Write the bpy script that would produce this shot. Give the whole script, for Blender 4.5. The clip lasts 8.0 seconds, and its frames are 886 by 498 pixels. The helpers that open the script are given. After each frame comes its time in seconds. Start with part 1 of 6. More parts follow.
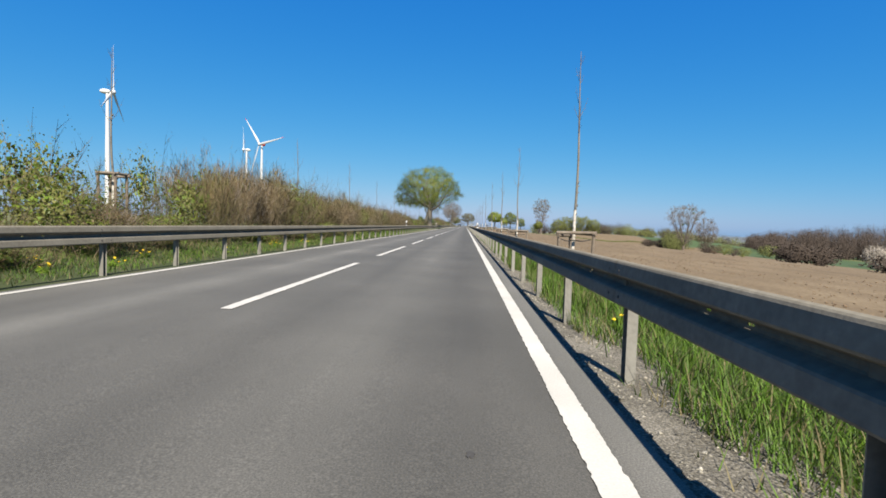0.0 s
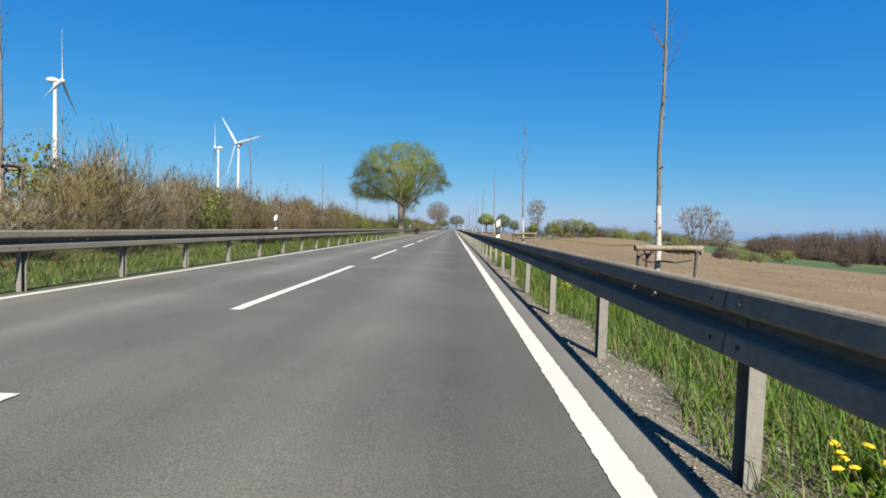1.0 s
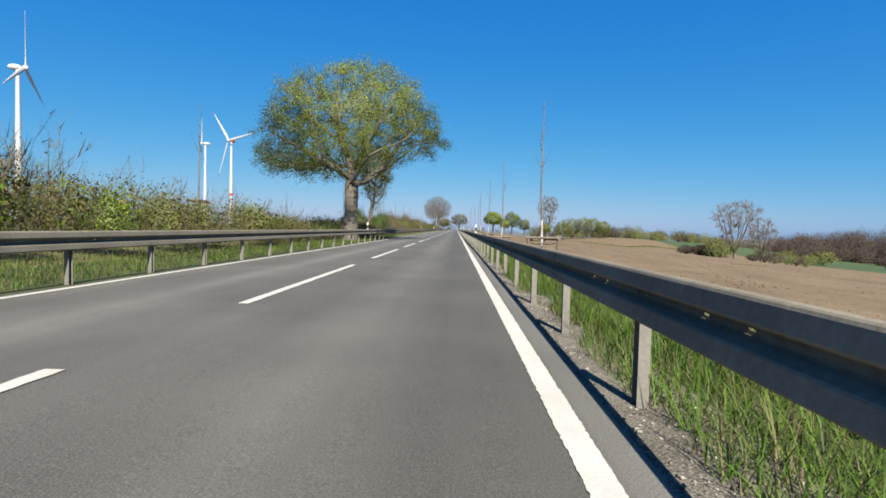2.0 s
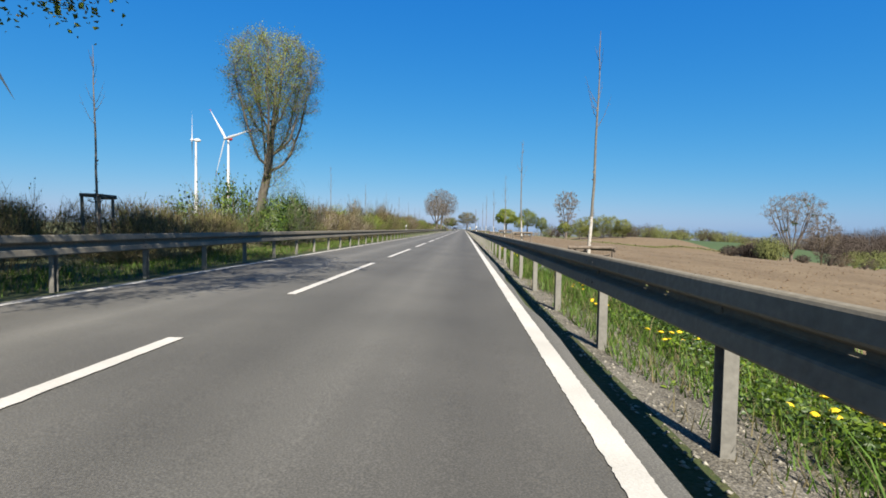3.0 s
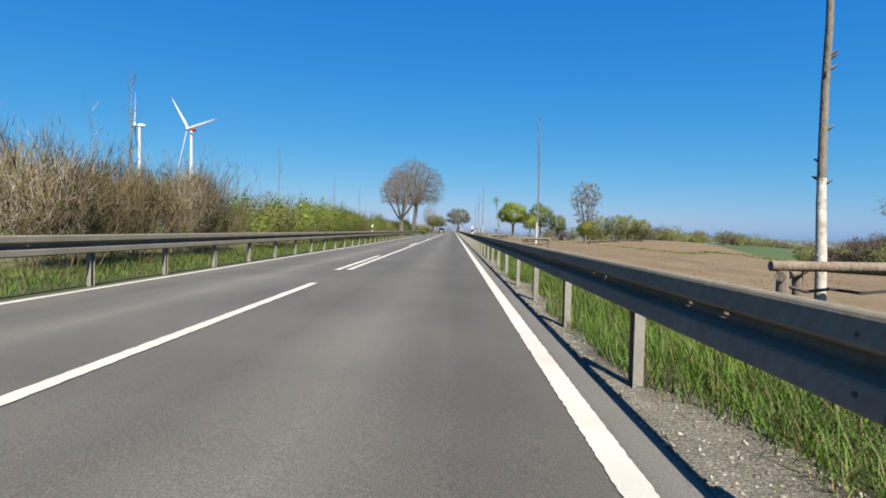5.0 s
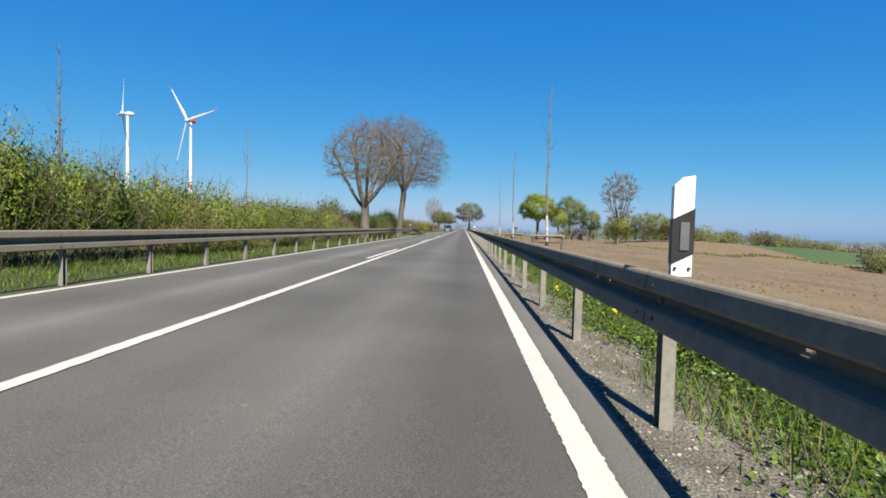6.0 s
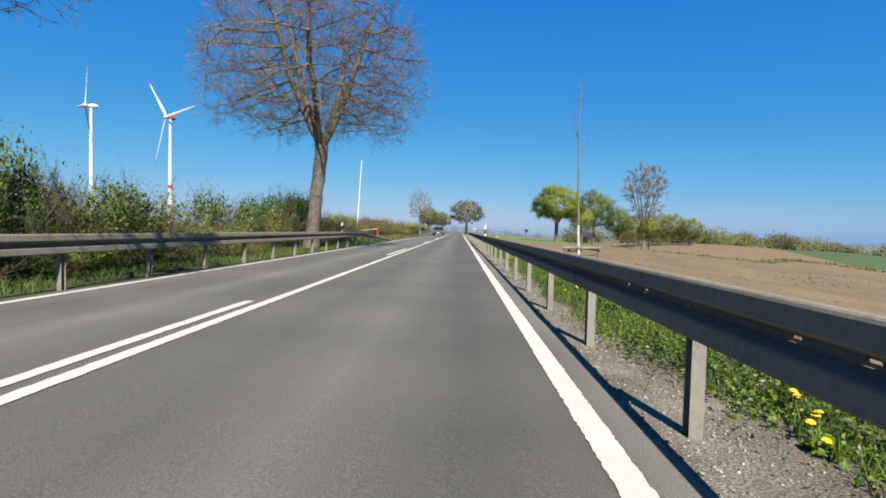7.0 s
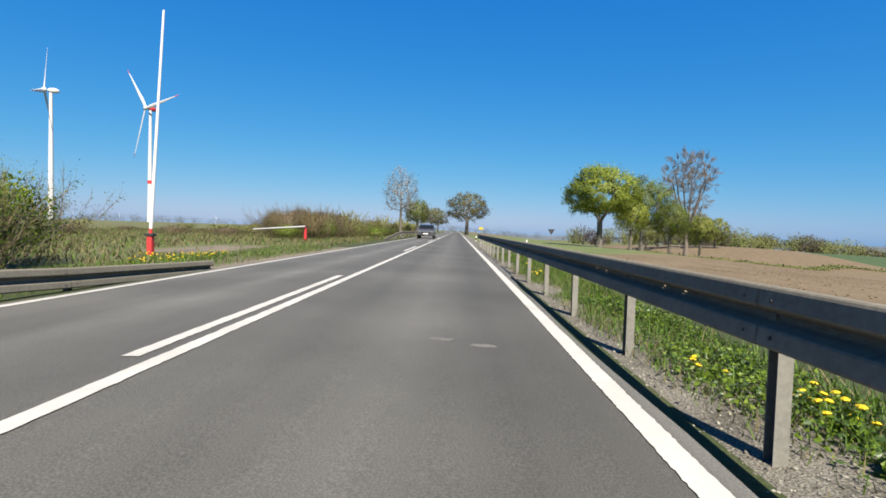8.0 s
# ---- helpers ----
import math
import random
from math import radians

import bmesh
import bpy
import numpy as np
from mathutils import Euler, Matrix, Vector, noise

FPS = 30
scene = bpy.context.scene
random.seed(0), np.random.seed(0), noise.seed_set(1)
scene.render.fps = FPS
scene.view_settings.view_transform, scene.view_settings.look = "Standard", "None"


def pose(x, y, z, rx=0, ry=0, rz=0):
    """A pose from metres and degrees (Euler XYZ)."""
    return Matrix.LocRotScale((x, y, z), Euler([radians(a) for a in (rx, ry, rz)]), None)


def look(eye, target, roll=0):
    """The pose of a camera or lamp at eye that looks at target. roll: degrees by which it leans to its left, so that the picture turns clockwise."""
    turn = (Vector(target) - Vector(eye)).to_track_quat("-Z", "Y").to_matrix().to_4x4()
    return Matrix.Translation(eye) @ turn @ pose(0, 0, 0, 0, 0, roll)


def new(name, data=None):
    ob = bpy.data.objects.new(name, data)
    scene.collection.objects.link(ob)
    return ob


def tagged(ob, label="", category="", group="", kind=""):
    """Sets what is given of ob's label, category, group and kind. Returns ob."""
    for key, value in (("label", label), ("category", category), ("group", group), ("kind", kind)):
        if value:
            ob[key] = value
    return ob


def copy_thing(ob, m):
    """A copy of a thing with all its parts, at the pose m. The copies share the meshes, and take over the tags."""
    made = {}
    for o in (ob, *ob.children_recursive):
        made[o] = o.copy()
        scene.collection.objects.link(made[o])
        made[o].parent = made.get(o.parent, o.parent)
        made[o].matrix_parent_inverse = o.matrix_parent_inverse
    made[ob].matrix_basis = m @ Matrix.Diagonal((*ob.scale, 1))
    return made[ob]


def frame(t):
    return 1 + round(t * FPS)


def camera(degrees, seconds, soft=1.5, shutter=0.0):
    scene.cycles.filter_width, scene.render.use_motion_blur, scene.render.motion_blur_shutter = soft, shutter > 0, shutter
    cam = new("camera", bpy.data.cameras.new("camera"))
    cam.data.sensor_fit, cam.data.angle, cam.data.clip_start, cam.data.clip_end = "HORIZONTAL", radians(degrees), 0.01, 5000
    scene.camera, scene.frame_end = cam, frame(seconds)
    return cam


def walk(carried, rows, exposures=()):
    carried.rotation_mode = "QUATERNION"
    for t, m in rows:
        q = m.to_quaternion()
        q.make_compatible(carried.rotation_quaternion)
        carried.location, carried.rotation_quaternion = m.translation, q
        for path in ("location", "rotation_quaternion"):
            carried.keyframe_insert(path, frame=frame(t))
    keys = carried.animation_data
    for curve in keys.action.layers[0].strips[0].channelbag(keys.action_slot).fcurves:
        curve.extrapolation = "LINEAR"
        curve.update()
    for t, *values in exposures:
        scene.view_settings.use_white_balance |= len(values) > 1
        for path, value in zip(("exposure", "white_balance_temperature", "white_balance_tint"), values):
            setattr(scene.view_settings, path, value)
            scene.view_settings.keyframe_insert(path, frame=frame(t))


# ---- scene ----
cam = camera(83.4, 8.0, soft=1.7)
# seconds, x, y, z, yaw, pitch, roll
ROWS = [
    (0.0, 2.279, -1.39, 0.873, 2.49, -2.79, 1.79),
    (0.5, 2.134, 14.53, 0.877, 2.23, -2.33, 2.0),
    (1.0, 2.163, 31.89, 0.876, 1.12, -2.38, 1.69),
    (1.5, 2.218, 47.83, 0.875, 0.57, -2.2, 1.25),
    (1.7, 2.298, 54.49, 0.871, 1.106, -2.367, 1.36),
    (2.0, 2.29, 65.02, 0.87, 1.459, -2.359, 1.486),
    (2.5, 2.279, 80.75, 0.867, 1.989, -2.348, 1.675),
    (2.8, 2.271, 91.18, 0.866, 2.342, -2.34, 1.801),
    (3.0, 2.186, 97.63, 0.875, 2.32, -2.37, 1.05),
    (3.5, 2.178, 112.95, 0.876, 1.37, -2.24, 1.35),
    (4.0, 2.17, 129.47, 0.876, 1.33, -2.16, 1.67),
    (4.5, 2.128, 144.54, 0.877, 1.84, -2.13, 1.82),
    (4.7, 2.103, 150.73, 0.871, 1.216, -2.054, 1.318),
    (5.0, 2.17, 160.65, 0.872, 1.171, -2.187, 1.174),
    (5.5, 2.269, 175.43, 0.874, 1.105, -2.388, 0.958),
    (5.8, 2.336, 185.29, 0.875, 1.06, -2.521, 0.814),
    (6.0, 2.327, 191.32, 0.872, 2.38, -2.46, 1.54),
    (6.5, 2.301, 205.73, 0.872, 1.35, -2.24, 1.04),
    (7.0, 2.187, 221.39, 0.875, 1.9, -2.16, 1.42),
    (7.5, 2.089, 235.87, 0.878, 1.81, -2.25, 1.82),
    (8.0, 1.879, 251.59, 0.883, 1.61, -2.18, 1.72),
]
walk(cam, [(t, pose(x, y, z, 90 + p, 0, yaw) @ pose(0, 0, 0, 0, 0, roll)) for t, x, y, z, yaw, p, roll in ROWS])

# ---------------------------------------------------------------- light
SUN_ELEV, SUN_X, SUN_Y = radians(47), 0.25, -0.968
world = bpy.data.worlds.new("sky")
scene.world = world
world.use_nodes = True
wn = world.node_tree
sky = wn.nodes.new("ShaderNodeTexSky")
sky.sky_type = "NISHITA"
sky.sun_disc = False
sky.sun_elevation = SUN_ELEV
sky.sun_rotation = math.atan2(SUN_X, SUN_Y)
sky.altitude = 100
sky.air_density, sky.dust_density, sky.ozone_density = 1.0, 0.4, 3.0
bg = wn.nodes["Background"]
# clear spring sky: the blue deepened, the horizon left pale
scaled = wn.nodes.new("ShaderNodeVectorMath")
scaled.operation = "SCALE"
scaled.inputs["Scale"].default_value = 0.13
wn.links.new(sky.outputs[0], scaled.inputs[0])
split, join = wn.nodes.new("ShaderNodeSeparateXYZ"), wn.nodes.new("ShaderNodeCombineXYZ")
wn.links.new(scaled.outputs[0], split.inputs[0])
# the unseen upper sky is dimmed to weaken the skylight in shade
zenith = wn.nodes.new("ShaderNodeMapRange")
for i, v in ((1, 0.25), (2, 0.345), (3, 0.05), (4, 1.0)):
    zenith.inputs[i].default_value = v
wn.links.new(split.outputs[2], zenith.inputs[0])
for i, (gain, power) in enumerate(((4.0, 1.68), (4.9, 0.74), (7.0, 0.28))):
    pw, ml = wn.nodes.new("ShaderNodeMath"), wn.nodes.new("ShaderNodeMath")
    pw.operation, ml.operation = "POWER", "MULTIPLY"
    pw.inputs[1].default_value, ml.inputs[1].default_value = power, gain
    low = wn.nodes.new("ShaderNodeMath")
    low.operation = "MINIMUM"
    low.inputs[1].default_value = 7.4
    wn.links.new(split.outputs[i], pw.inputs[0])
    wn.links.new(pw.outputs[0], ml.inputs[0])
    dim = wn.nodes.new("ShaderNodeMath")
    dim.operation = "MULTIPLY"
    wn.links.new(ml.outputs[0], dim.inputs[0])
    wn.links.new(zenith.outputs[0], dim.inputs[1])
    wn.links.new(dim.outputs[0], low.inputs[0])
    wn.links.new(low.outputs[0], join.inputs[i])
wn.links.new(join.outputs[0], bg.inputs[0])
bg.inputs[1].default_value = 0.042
sun_data = bpy.data.lights.new("sun", "SUN")
sun_data.energy, sun_data.angle, sun_data.color = 4.9, radians(0.53), (1.0, 0.91, 0.78)
sun = new("sun", sun_data)
sun.matrix_world = look((0, 0, 60), (-SUN_X, -SUN_Y, 60 - math.tan(SUN_ELEV) * math.hypot(SUN_X, SUN_Y)))
scene.view_settings.exposure = 1.45


# ---------------------------------------------------------------- materials
def mat(name, cols, scale=(3.0, 40.0), rough=0.85, metal=0.0, bump=0.0, bump_scale=60.0, stretch=(1, 1, 1), island=0.0, rand=0.0, spec=0.3, trans=0.0, amount=0.5):
    """Colours blended by noise at two scales; island and rand vary the value piece by piece."""
    m = bpy.data.materials.new(name)
    m.use_nodes = True
    nt = m.node_tree
    N, L = nt.nodes, nt.links
    b = N["Principled BSDF"]
    geo = N.new("ShaderNodeNewGeometry")
    mp = N.new("ShaderNodeMapping")
    mp.inputs["Scale"].default_value = stretch
    L.new(geo.outputs["Position"], mp.inputs["Vector"])
    fac = []
    for s in scale:
        n = N.new("ShaderNodeTexNoise")
        n.inputs["Scale"].default_value = s
        n.inputs["Detail"].default_value = 5
        L.new(mp.outputs[0], n.inputs["Vector"])
        fac.append(n)
    mix = N.new("ShaderNodeMix")
    mix.inputs[0].default_value = amount
    L.new(fac[0].outputs[0], mix.inputs[2])
    L.new(fac[1].outputs[0], mix.inputs[3])
    ramp = N.new("ShaderNodeValToRGB")
    while len(ramp.color_ramp.elements) < len(cols):
        ramp.color_ramp.elements.new(0.5)
    for i, c in enumerate(cols):
        ramp.color_ramp.elements[i].position = 0.32 + 0.36 * i / max(1, len(cols) - 1)
        ramp.color_ramp.elements[i].color = (*c, 1)
    L.new(mix.outputs[0], ramp.inputs[0])
    out = ramp.outputs[0]
    for on, node, sock in ((island, "ShaderNodeNewGeometry", "Random Per Island"), (rand, "ShaderNodeObjectInfo", "Random")):
        if on:
            g = N.new(node)
            mr = N.new("ShaderNodeMapRange")
            mr.inputs[3].default_value, mr.inputs[4].default_value = 1 - on, 1 + on
            L.new(g.outputs[sock], mr.inputs[0])
            hsv = N.new("ShaderNodeHueSaturation")
            L.new(mr.outputs[0], hsv.inputs["Value"])
            L.new(out, hsv.inputs["Color"])
            out = hsv.outputs[0]
    L.new(out, b.inputs["Base Color"])
    b.inputs["Roughness"].default_value = rough
    b.inputs["Metallic"].default_value = metal
    b.inputs["Specular IOR Level"].default_value = spec
    if bump:
        n = N.new("ShaderNodeTexNoise")
        n.inputs["Scale"].default_value = bump_scale
        n.inputs["Detail"].default_value = 4
        L.new(mp.outputs[0], n.inputs["Vector"])
        bp = N.new("ShaderNodeBump")
        bp.inputs["Strength"].default_value = bump
        bp.inputs["Distance"].default_value = 0.02
        L.new(n.outputs[0], bp.inputs["Height"])
        L.new(bp.outputs[0], b.inputs["Normal"])
    if trans:
        tr = N.new("ShaderNodeBsdfTranslucent")
        L.new(out, tr.inputs["Color"])
        ms = N.new("ShaderNodeMixShader")
        ms.inputs[0].default_value = trans
        L.new(b.outputs[0], ms.inputs[1])
        L.new(tr.outputs[0], ms.inputs[2])
        L.new(ms.outputs[0], N["Material Output"].inputs[0])
    return m


def asphalt_material():
    """Grey asphalt: fine aggregate, lengthwise polished wheel tracks and pale dust bands across the carriageway."""
    m = mat("asphalt", [(0.0430, 0.0420, 0.0388), (0.0760, 0.0748, 0.0680), (0.1275, 0.1225, 0.1120)], scale=(0.5, 120.0), rough=0.8, bump=0.3, bump_scale=260.0, amount=0.72, spec=0.35)
    nt = m.node_tree
    N, L = nt.nodes, nt.links
    b = N["Principled BSDF"]
    src = b.inputs["Base Color"].links[0].from_socket
    geo = N.new("ShaderNodeNewGeometry")
    sep = N.new("ShaderNodeSeparateXYZ")
    L.new(geo.outputs["Position"], sep.inputs[0])
    mr = N.new("ShaderNodeMapRange")
    mr.inputs[1].default_value, mr.inputs[2].default_value = -3.2, 3.2
    L.new(sep.outputs[0], mr.inputs[0])
    ramp = N.new("ShaderNodeValToRGB")
    stops = [(0.0, 0.95), (0.06, 1.0), (0.156, 0.84), (0.24, 0.95), (0.305, 1.27), (0.37, 0.95), (0.45, 0.83), (0.55, 0.86), (0.625, 0.77), (0.727, 1.03), (0.845, 0.66), (0.95, 0.76), (0.965, 1.15), (1.0, 1.3)]
    while len(ramp.color_ramp.elements) < len(stops):
        ramp.color_ramp.elements.new(0.5)
    for e, (p, v) in zip(ramp.color_ramp.elements, stops):
        e.position, e.color = p, (v * 0.5, v * 0.5, v * 0.492, 1)
    L.new(mr.outputs[0], ramp.inputs[0])
    mp = N.new("ShaderNodeMapping")
    mp.inputs["Scale"].default_value = (1.6, 0.12, 1)
    L.new(geo.outputs["Position"], mp.inputs[0])
    n = N.new("ShaderNodeTexNoise")
    n.inputs["Scale"].default_value = 2.0
    L.new(mp.outputs[0], n.inputs["Vector"])
    mr2 = N.new("ShaderNodeMapRange")
    mr2.inputs[3].default_value, mr2.inputs[4].default_value = 1.75, 2.25
    L.new(n.outputs[0], mr2.inputs[0])
    m1 = N.new("ShaderNodeVectorMath")
    m1.operation = "MULTIPLY"
    L.new(src, m1.inputs[0])
    L.new(ramp.outputs[0], m1.inputs[1])
    m2 = N.new("ShaderNodeVectorMath")
    m2.operation = "SCALE"
    L.new(m1.outputs[0], m2.inputs[0])
    L.new(mr2.outputs[0], m2.inputs["Scale"])
    L.new(m2.outputs[0], b.inputs["Base Color"])
    return m


ASPHALT = asphalt_material()
PAINT = mat("road_paint", [(0.297, 0.291, 0.266), (0.428, 0.418, 0.390)], scale=(2.0, 90.0), rough=0.7, bump=0.3, bump_scale=300)
STEEL = mat("galvanised_steel", [(0.118, 0.106, 0.085), (0.149, 0.137, 0.109), (0.188, 0.173, 0.139)], scale=(1.5, 25.0), rough=0.85, metal=0.0, bump=0.08, spec=0.06)
POST_ZINC = mat("zinc_coated_post", [(0.117, 0.113, 0.099), (0.152, 0.147, 0.129), (0.181, 0.176, 0.155)], scale=(3, 40), rough=0.6, bump=0.08, spec=0.3)
BOLT = mat("weathered_bolt", [(0.033, 0.030, 0.028), (0.056, 0.052, 0.050)], rough=0.85, metal=0.0)
GRAVEL = mat("gravel_ground", [(0.029, 0.025, 0.018), (0.100, 0.092, 0.073), (0.230, 0.214, 0.180)], scale=(2.2, 75.0), rough=0.95, bump=1.0, bump_scale=70, amount=0.7)
STONE = mat("gravel_stone", [(0.106, 0.098, 0.077), (0.227, 0.214, 0.179)], scale=(5, 60), rough=0.9, island=0.6)
VERGE = mat("verge_soil", [(0.019, 0.026, 0.007), (0.030, 0.042, 0.011), (0.060, 0.055, 0.026)], scale=(1.2, 30.0), rough=0.95, bump=0.8, bump_scale=40)
MEADOW = mat("dry_meadow", [(0.048, 0.066, 0.017), (0.082, 0.086, 0.032), (0.116, 0.104, 0.050)], scale=(0.25, 9.0), rough=0.95, bump=0.6, bump_scale=20)
GRASS = mat("grass_blade", [(0.031, 0.069, 0.004), (0.055, 0.110, 0.008), (0.092, 0.139, 0.016)], scale=(0.8, 12.0), rough=0.6, island=0.45, trans=0.3)
DRYGRASS = mat("dry_grass_blade", [(0.100, 0.085, 0.041), (0.165, 0.140, 0.070)], scale=(1, 9), rough=0.8, island=0.3, trans=0.3)
SOIL = mat("ploughed_soil", [(0.067, 0.046, 0.024), (0.111, 0.081, 0.045), (0.159, 0.123, 0.075)], scale=(0.5, 12.0), rough=0.95, bump=1.0, bump_scale=11, stretch=(1.3, 0.5, 1), amount=0.6)
CLOD = mat("soil_clod", [(0.093, 0.062, 0.037), (0.149, 0.105, 0.065)], scale=(2, 20), rough=0.95, island=0.25)
CROP = mat("green_crop", [(0.031, 0.053, 0.018), (0.044, 0.071, 0.022)], scale=(0.01, 0.3), rough=0.9)
# distance haze painted into the far land's pale blue-grey
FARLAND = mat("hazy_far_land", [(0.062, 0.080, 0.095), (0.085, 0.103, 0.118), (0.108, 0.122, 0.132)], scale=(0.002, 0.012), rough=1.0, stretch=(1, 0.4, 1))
FARGRASS = mat("mown_grass", [(0.052, 0.074, 0.020), (0.085, 0.105, 0.034), (0.120, 0.128, 0.055)], scale=(0.15, 5.0), rough=0.95, bump=0.5, bump_scale=15)
BARK = mat("grey_bark", [(0.051, 0.044, 0.035), (0.097, 0.087, 0.070), (0.144, 0.130, 0.109)], scale=(3.0, 22.0), rough=0.95, bump=1.0, bump_scale=24, stretch=(1, 1, 0.25))
TREE_TWIG = mat("grey_brown_twig", [(0.078, 0.061, 0.048), (0.148, 0.122, 0.100)], scale=(0.6, 8), rough=0.9, island=0.4)
TWIG = mat("brown_twig", [(0.064, 0.049, 0.027), (0.118, 0.094, 0.054)], scale=(0.6, 8), rough=0.9, island=0.22)
PALE_TWIG = mat("pale_twig", [(0.112, 0.091, 0.071), (0.173, 0.147, 0.122)], scale=(0.6, 8), rough=0.9, island=0.3)
BUD = mat("reddish_bud", [(0.076, 0.050, 0.021), (0.116, 0.080, 0.034)], scale=(0.6, 8), rough=0.8, island=0.22, trans=0.2)
LEAF_YG = mat("young_leaf", [(0.139, 0.180, 0.021), (0.222, 0.264, 0.036), (0.277, 0.298, 0.055)], scale=(0.5, 2.6), rough=0.55, island=0.15, trans=0.4)
LEAF_G = mat("green_leaf", [(0.060, 0.108, 0.009), (0.098, 0.155, 0.014), (0.150, 0.201, 0.022)], scale=(0.5, 2.6), rough=0.5, island=0.18, trans=0.35)
LEAF_D = mat("dark_leaf", [(0.027, 0.053, 0.014), (0.053, 0.088, 0.022)], scale=(0.5, 2.6), rough=0.4, island=0.18, trans=0.2)
LEAF_O = mat("olive_leaf", [(0.072, 0.081, 0.018), (0.116, 0.122, 0.030), (0.155, 0.151, 0.050)], scale=(0.5, 2.6), rough=0.6, island=0.16, trans=0.35)
BLOSSOM = mat("pale_blossom", [(0.212, 0.189, 0.161), (0.283, 0.259, 0.226)], scale=(0.5, 6), rough=0.8, island=0.2, trans=0.3)
FARLEAF = mat("far_wood_crown", [(0.024, 0.019, 0.015), (0.034, 0.026, 0.021), (0.043, 0.034, 0.027)], scale=(0.05, 0.6), rough=1.0, island=0.12)
FARBROWN = mat("far_brown_crown", [(0.046, 0.034, 0.022), (0.064, 0.046, 0.032)], scale=(0.05, 0.6), rough=1.0, island=0.2)
# bluish base colour carries the haze over the horizon trees
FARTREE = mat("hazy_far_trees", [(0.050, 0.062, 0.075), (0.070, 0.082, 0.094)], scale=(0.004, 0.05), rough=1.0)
FARGREEN = mat("far_green_crown", [(0.070, 0.081, 0.027), (0.118, 0.130, 0.044)], scale=(0.05, 0.6), rough=1.0, island=0.35, trans=0.2)
STAKE = mat("weathered_wood", [(0.061, 0.047, 0.036), (0.128, 0.104, 0.080), (0.169, 0.146, 0.118)], scale=(4, 40), rough=0.9, bump=0.5, bump_scale=60, stretch=(1, 1, 0.3), rand=0.15)
YOUNG_BARK = mat("young_bark", [(0.066, 0.060, 0.050), (0.118, 0.110, 0.093), (0.160, 0.150, 0.130)], scale=(5, 40), rough=0.85, bump=0.4, bump_scale=50, stretch=(1, 1, 0.4))
LIME_WASH = mat("white_trunk_paint", [(0.15, 0.13, 0.1), (0.33, 0.31, 0.275), (0.5, 0.485, 0.45)], scale=(5, 22), rough=0.9, bump=0.3)
WHITE = mat("white_plastic", [(0.503, 0.503, 0.496), (0.558, 0.558, 0.551)], scale=(2, 30), rough=0.45)
BLACK = mat("black_plastic", [(0.011, 0.011, 0.012), (0.019, 0.019, 0.020)], scale=(3, 30), rough=0.5)
REFLECTOR = mat("grey_reflector", [(0.075, 0.077, 0.080), (0.100, 0.100, 0.105)], scale=(30, 200), rough=0.25)
TOWER = mat("turbine_white", [(0.410, 0.416, 0.422), (0.445, 0.450, 0.456)], scale=(0.05, 0.5), rough=0.5)
RED = mat("signal_red", [(0.321, 0.023, 0.027), (0.421, 0.038, 0.038)], scale=(1, 20), rough=0.5)
YELLOW = mat("dandelion_yellow", [(0.476, 0.319, 0.007), (0.544, 0.394, 0.014)], scale=(5, 50), rough=0.7, island=0.15)
SIGN_YELLOW = mat("yellow_sign_sheet", [(0.367, 0.276, 0.018), (0.416, 0.306, 0.024)], rough=0.5)
DARK_SIGN = mat("dark_sign_back", [(0.017, 0.019, 0.022), (0.028, 0.028, 0.030)], rough=0.6)
CAR_PAINT = mat("silver_blue_car_paint", [(0.108, 0.119, 0.133), (0.123, 0.133, 0.148)], scale=(1, 300), rough=0.25, metal=0.6, spec=0.5)
GLASS_DARK = mat("dark_car_glass", [(0.006, 0.008, 0.009), (0.011, 0.012, 0.014)], rough=0.06, spec=0.7)
RUBBER = mat("tyre_rubber", [(0.009, 0.009, 0.009), (0.017, 0.017, 0.017)], rough=0.8)
TRACK = mat("earth_track", [(0.087, 0.069, 0.048), (0.129, 0.108, 0.078), (0.155, 0.134, 0.104)], scale=(0.6, 25), rough=0.95, bump=0.6, bump_scale=40)
GRATE = mat("dark_grey_casting", [(0.050, 0.050, 0.050), (0.089, 0.089, 0.086)], scale=(3, 40), rough=0.8, bump=0.2)
BAG = mat("green_sack", [(0.011, 0.039, 0.022), (0.019, 0.055, 0.030)], scale=(4, 30), rough=0.6, bump=0.4)


# ---------------------------------------------------------------- mesh helpers
def mesh_from(name, verts, faces, mats, face_mats=None, smooth=False):
    me = bpy.data.meshes.new(name)
    me.from_pydata([tuple(v) for v in verts], [], faces)
    for m in mats:
        me.materials.append(m)
    if face_mats is not None:
        me.polygons.foreach_set("material_index", face_mats)
    if smooth:
        me.polygons.foreach_set("use_smooth", [True] * len(me.polygons))
    me.update()
    return me


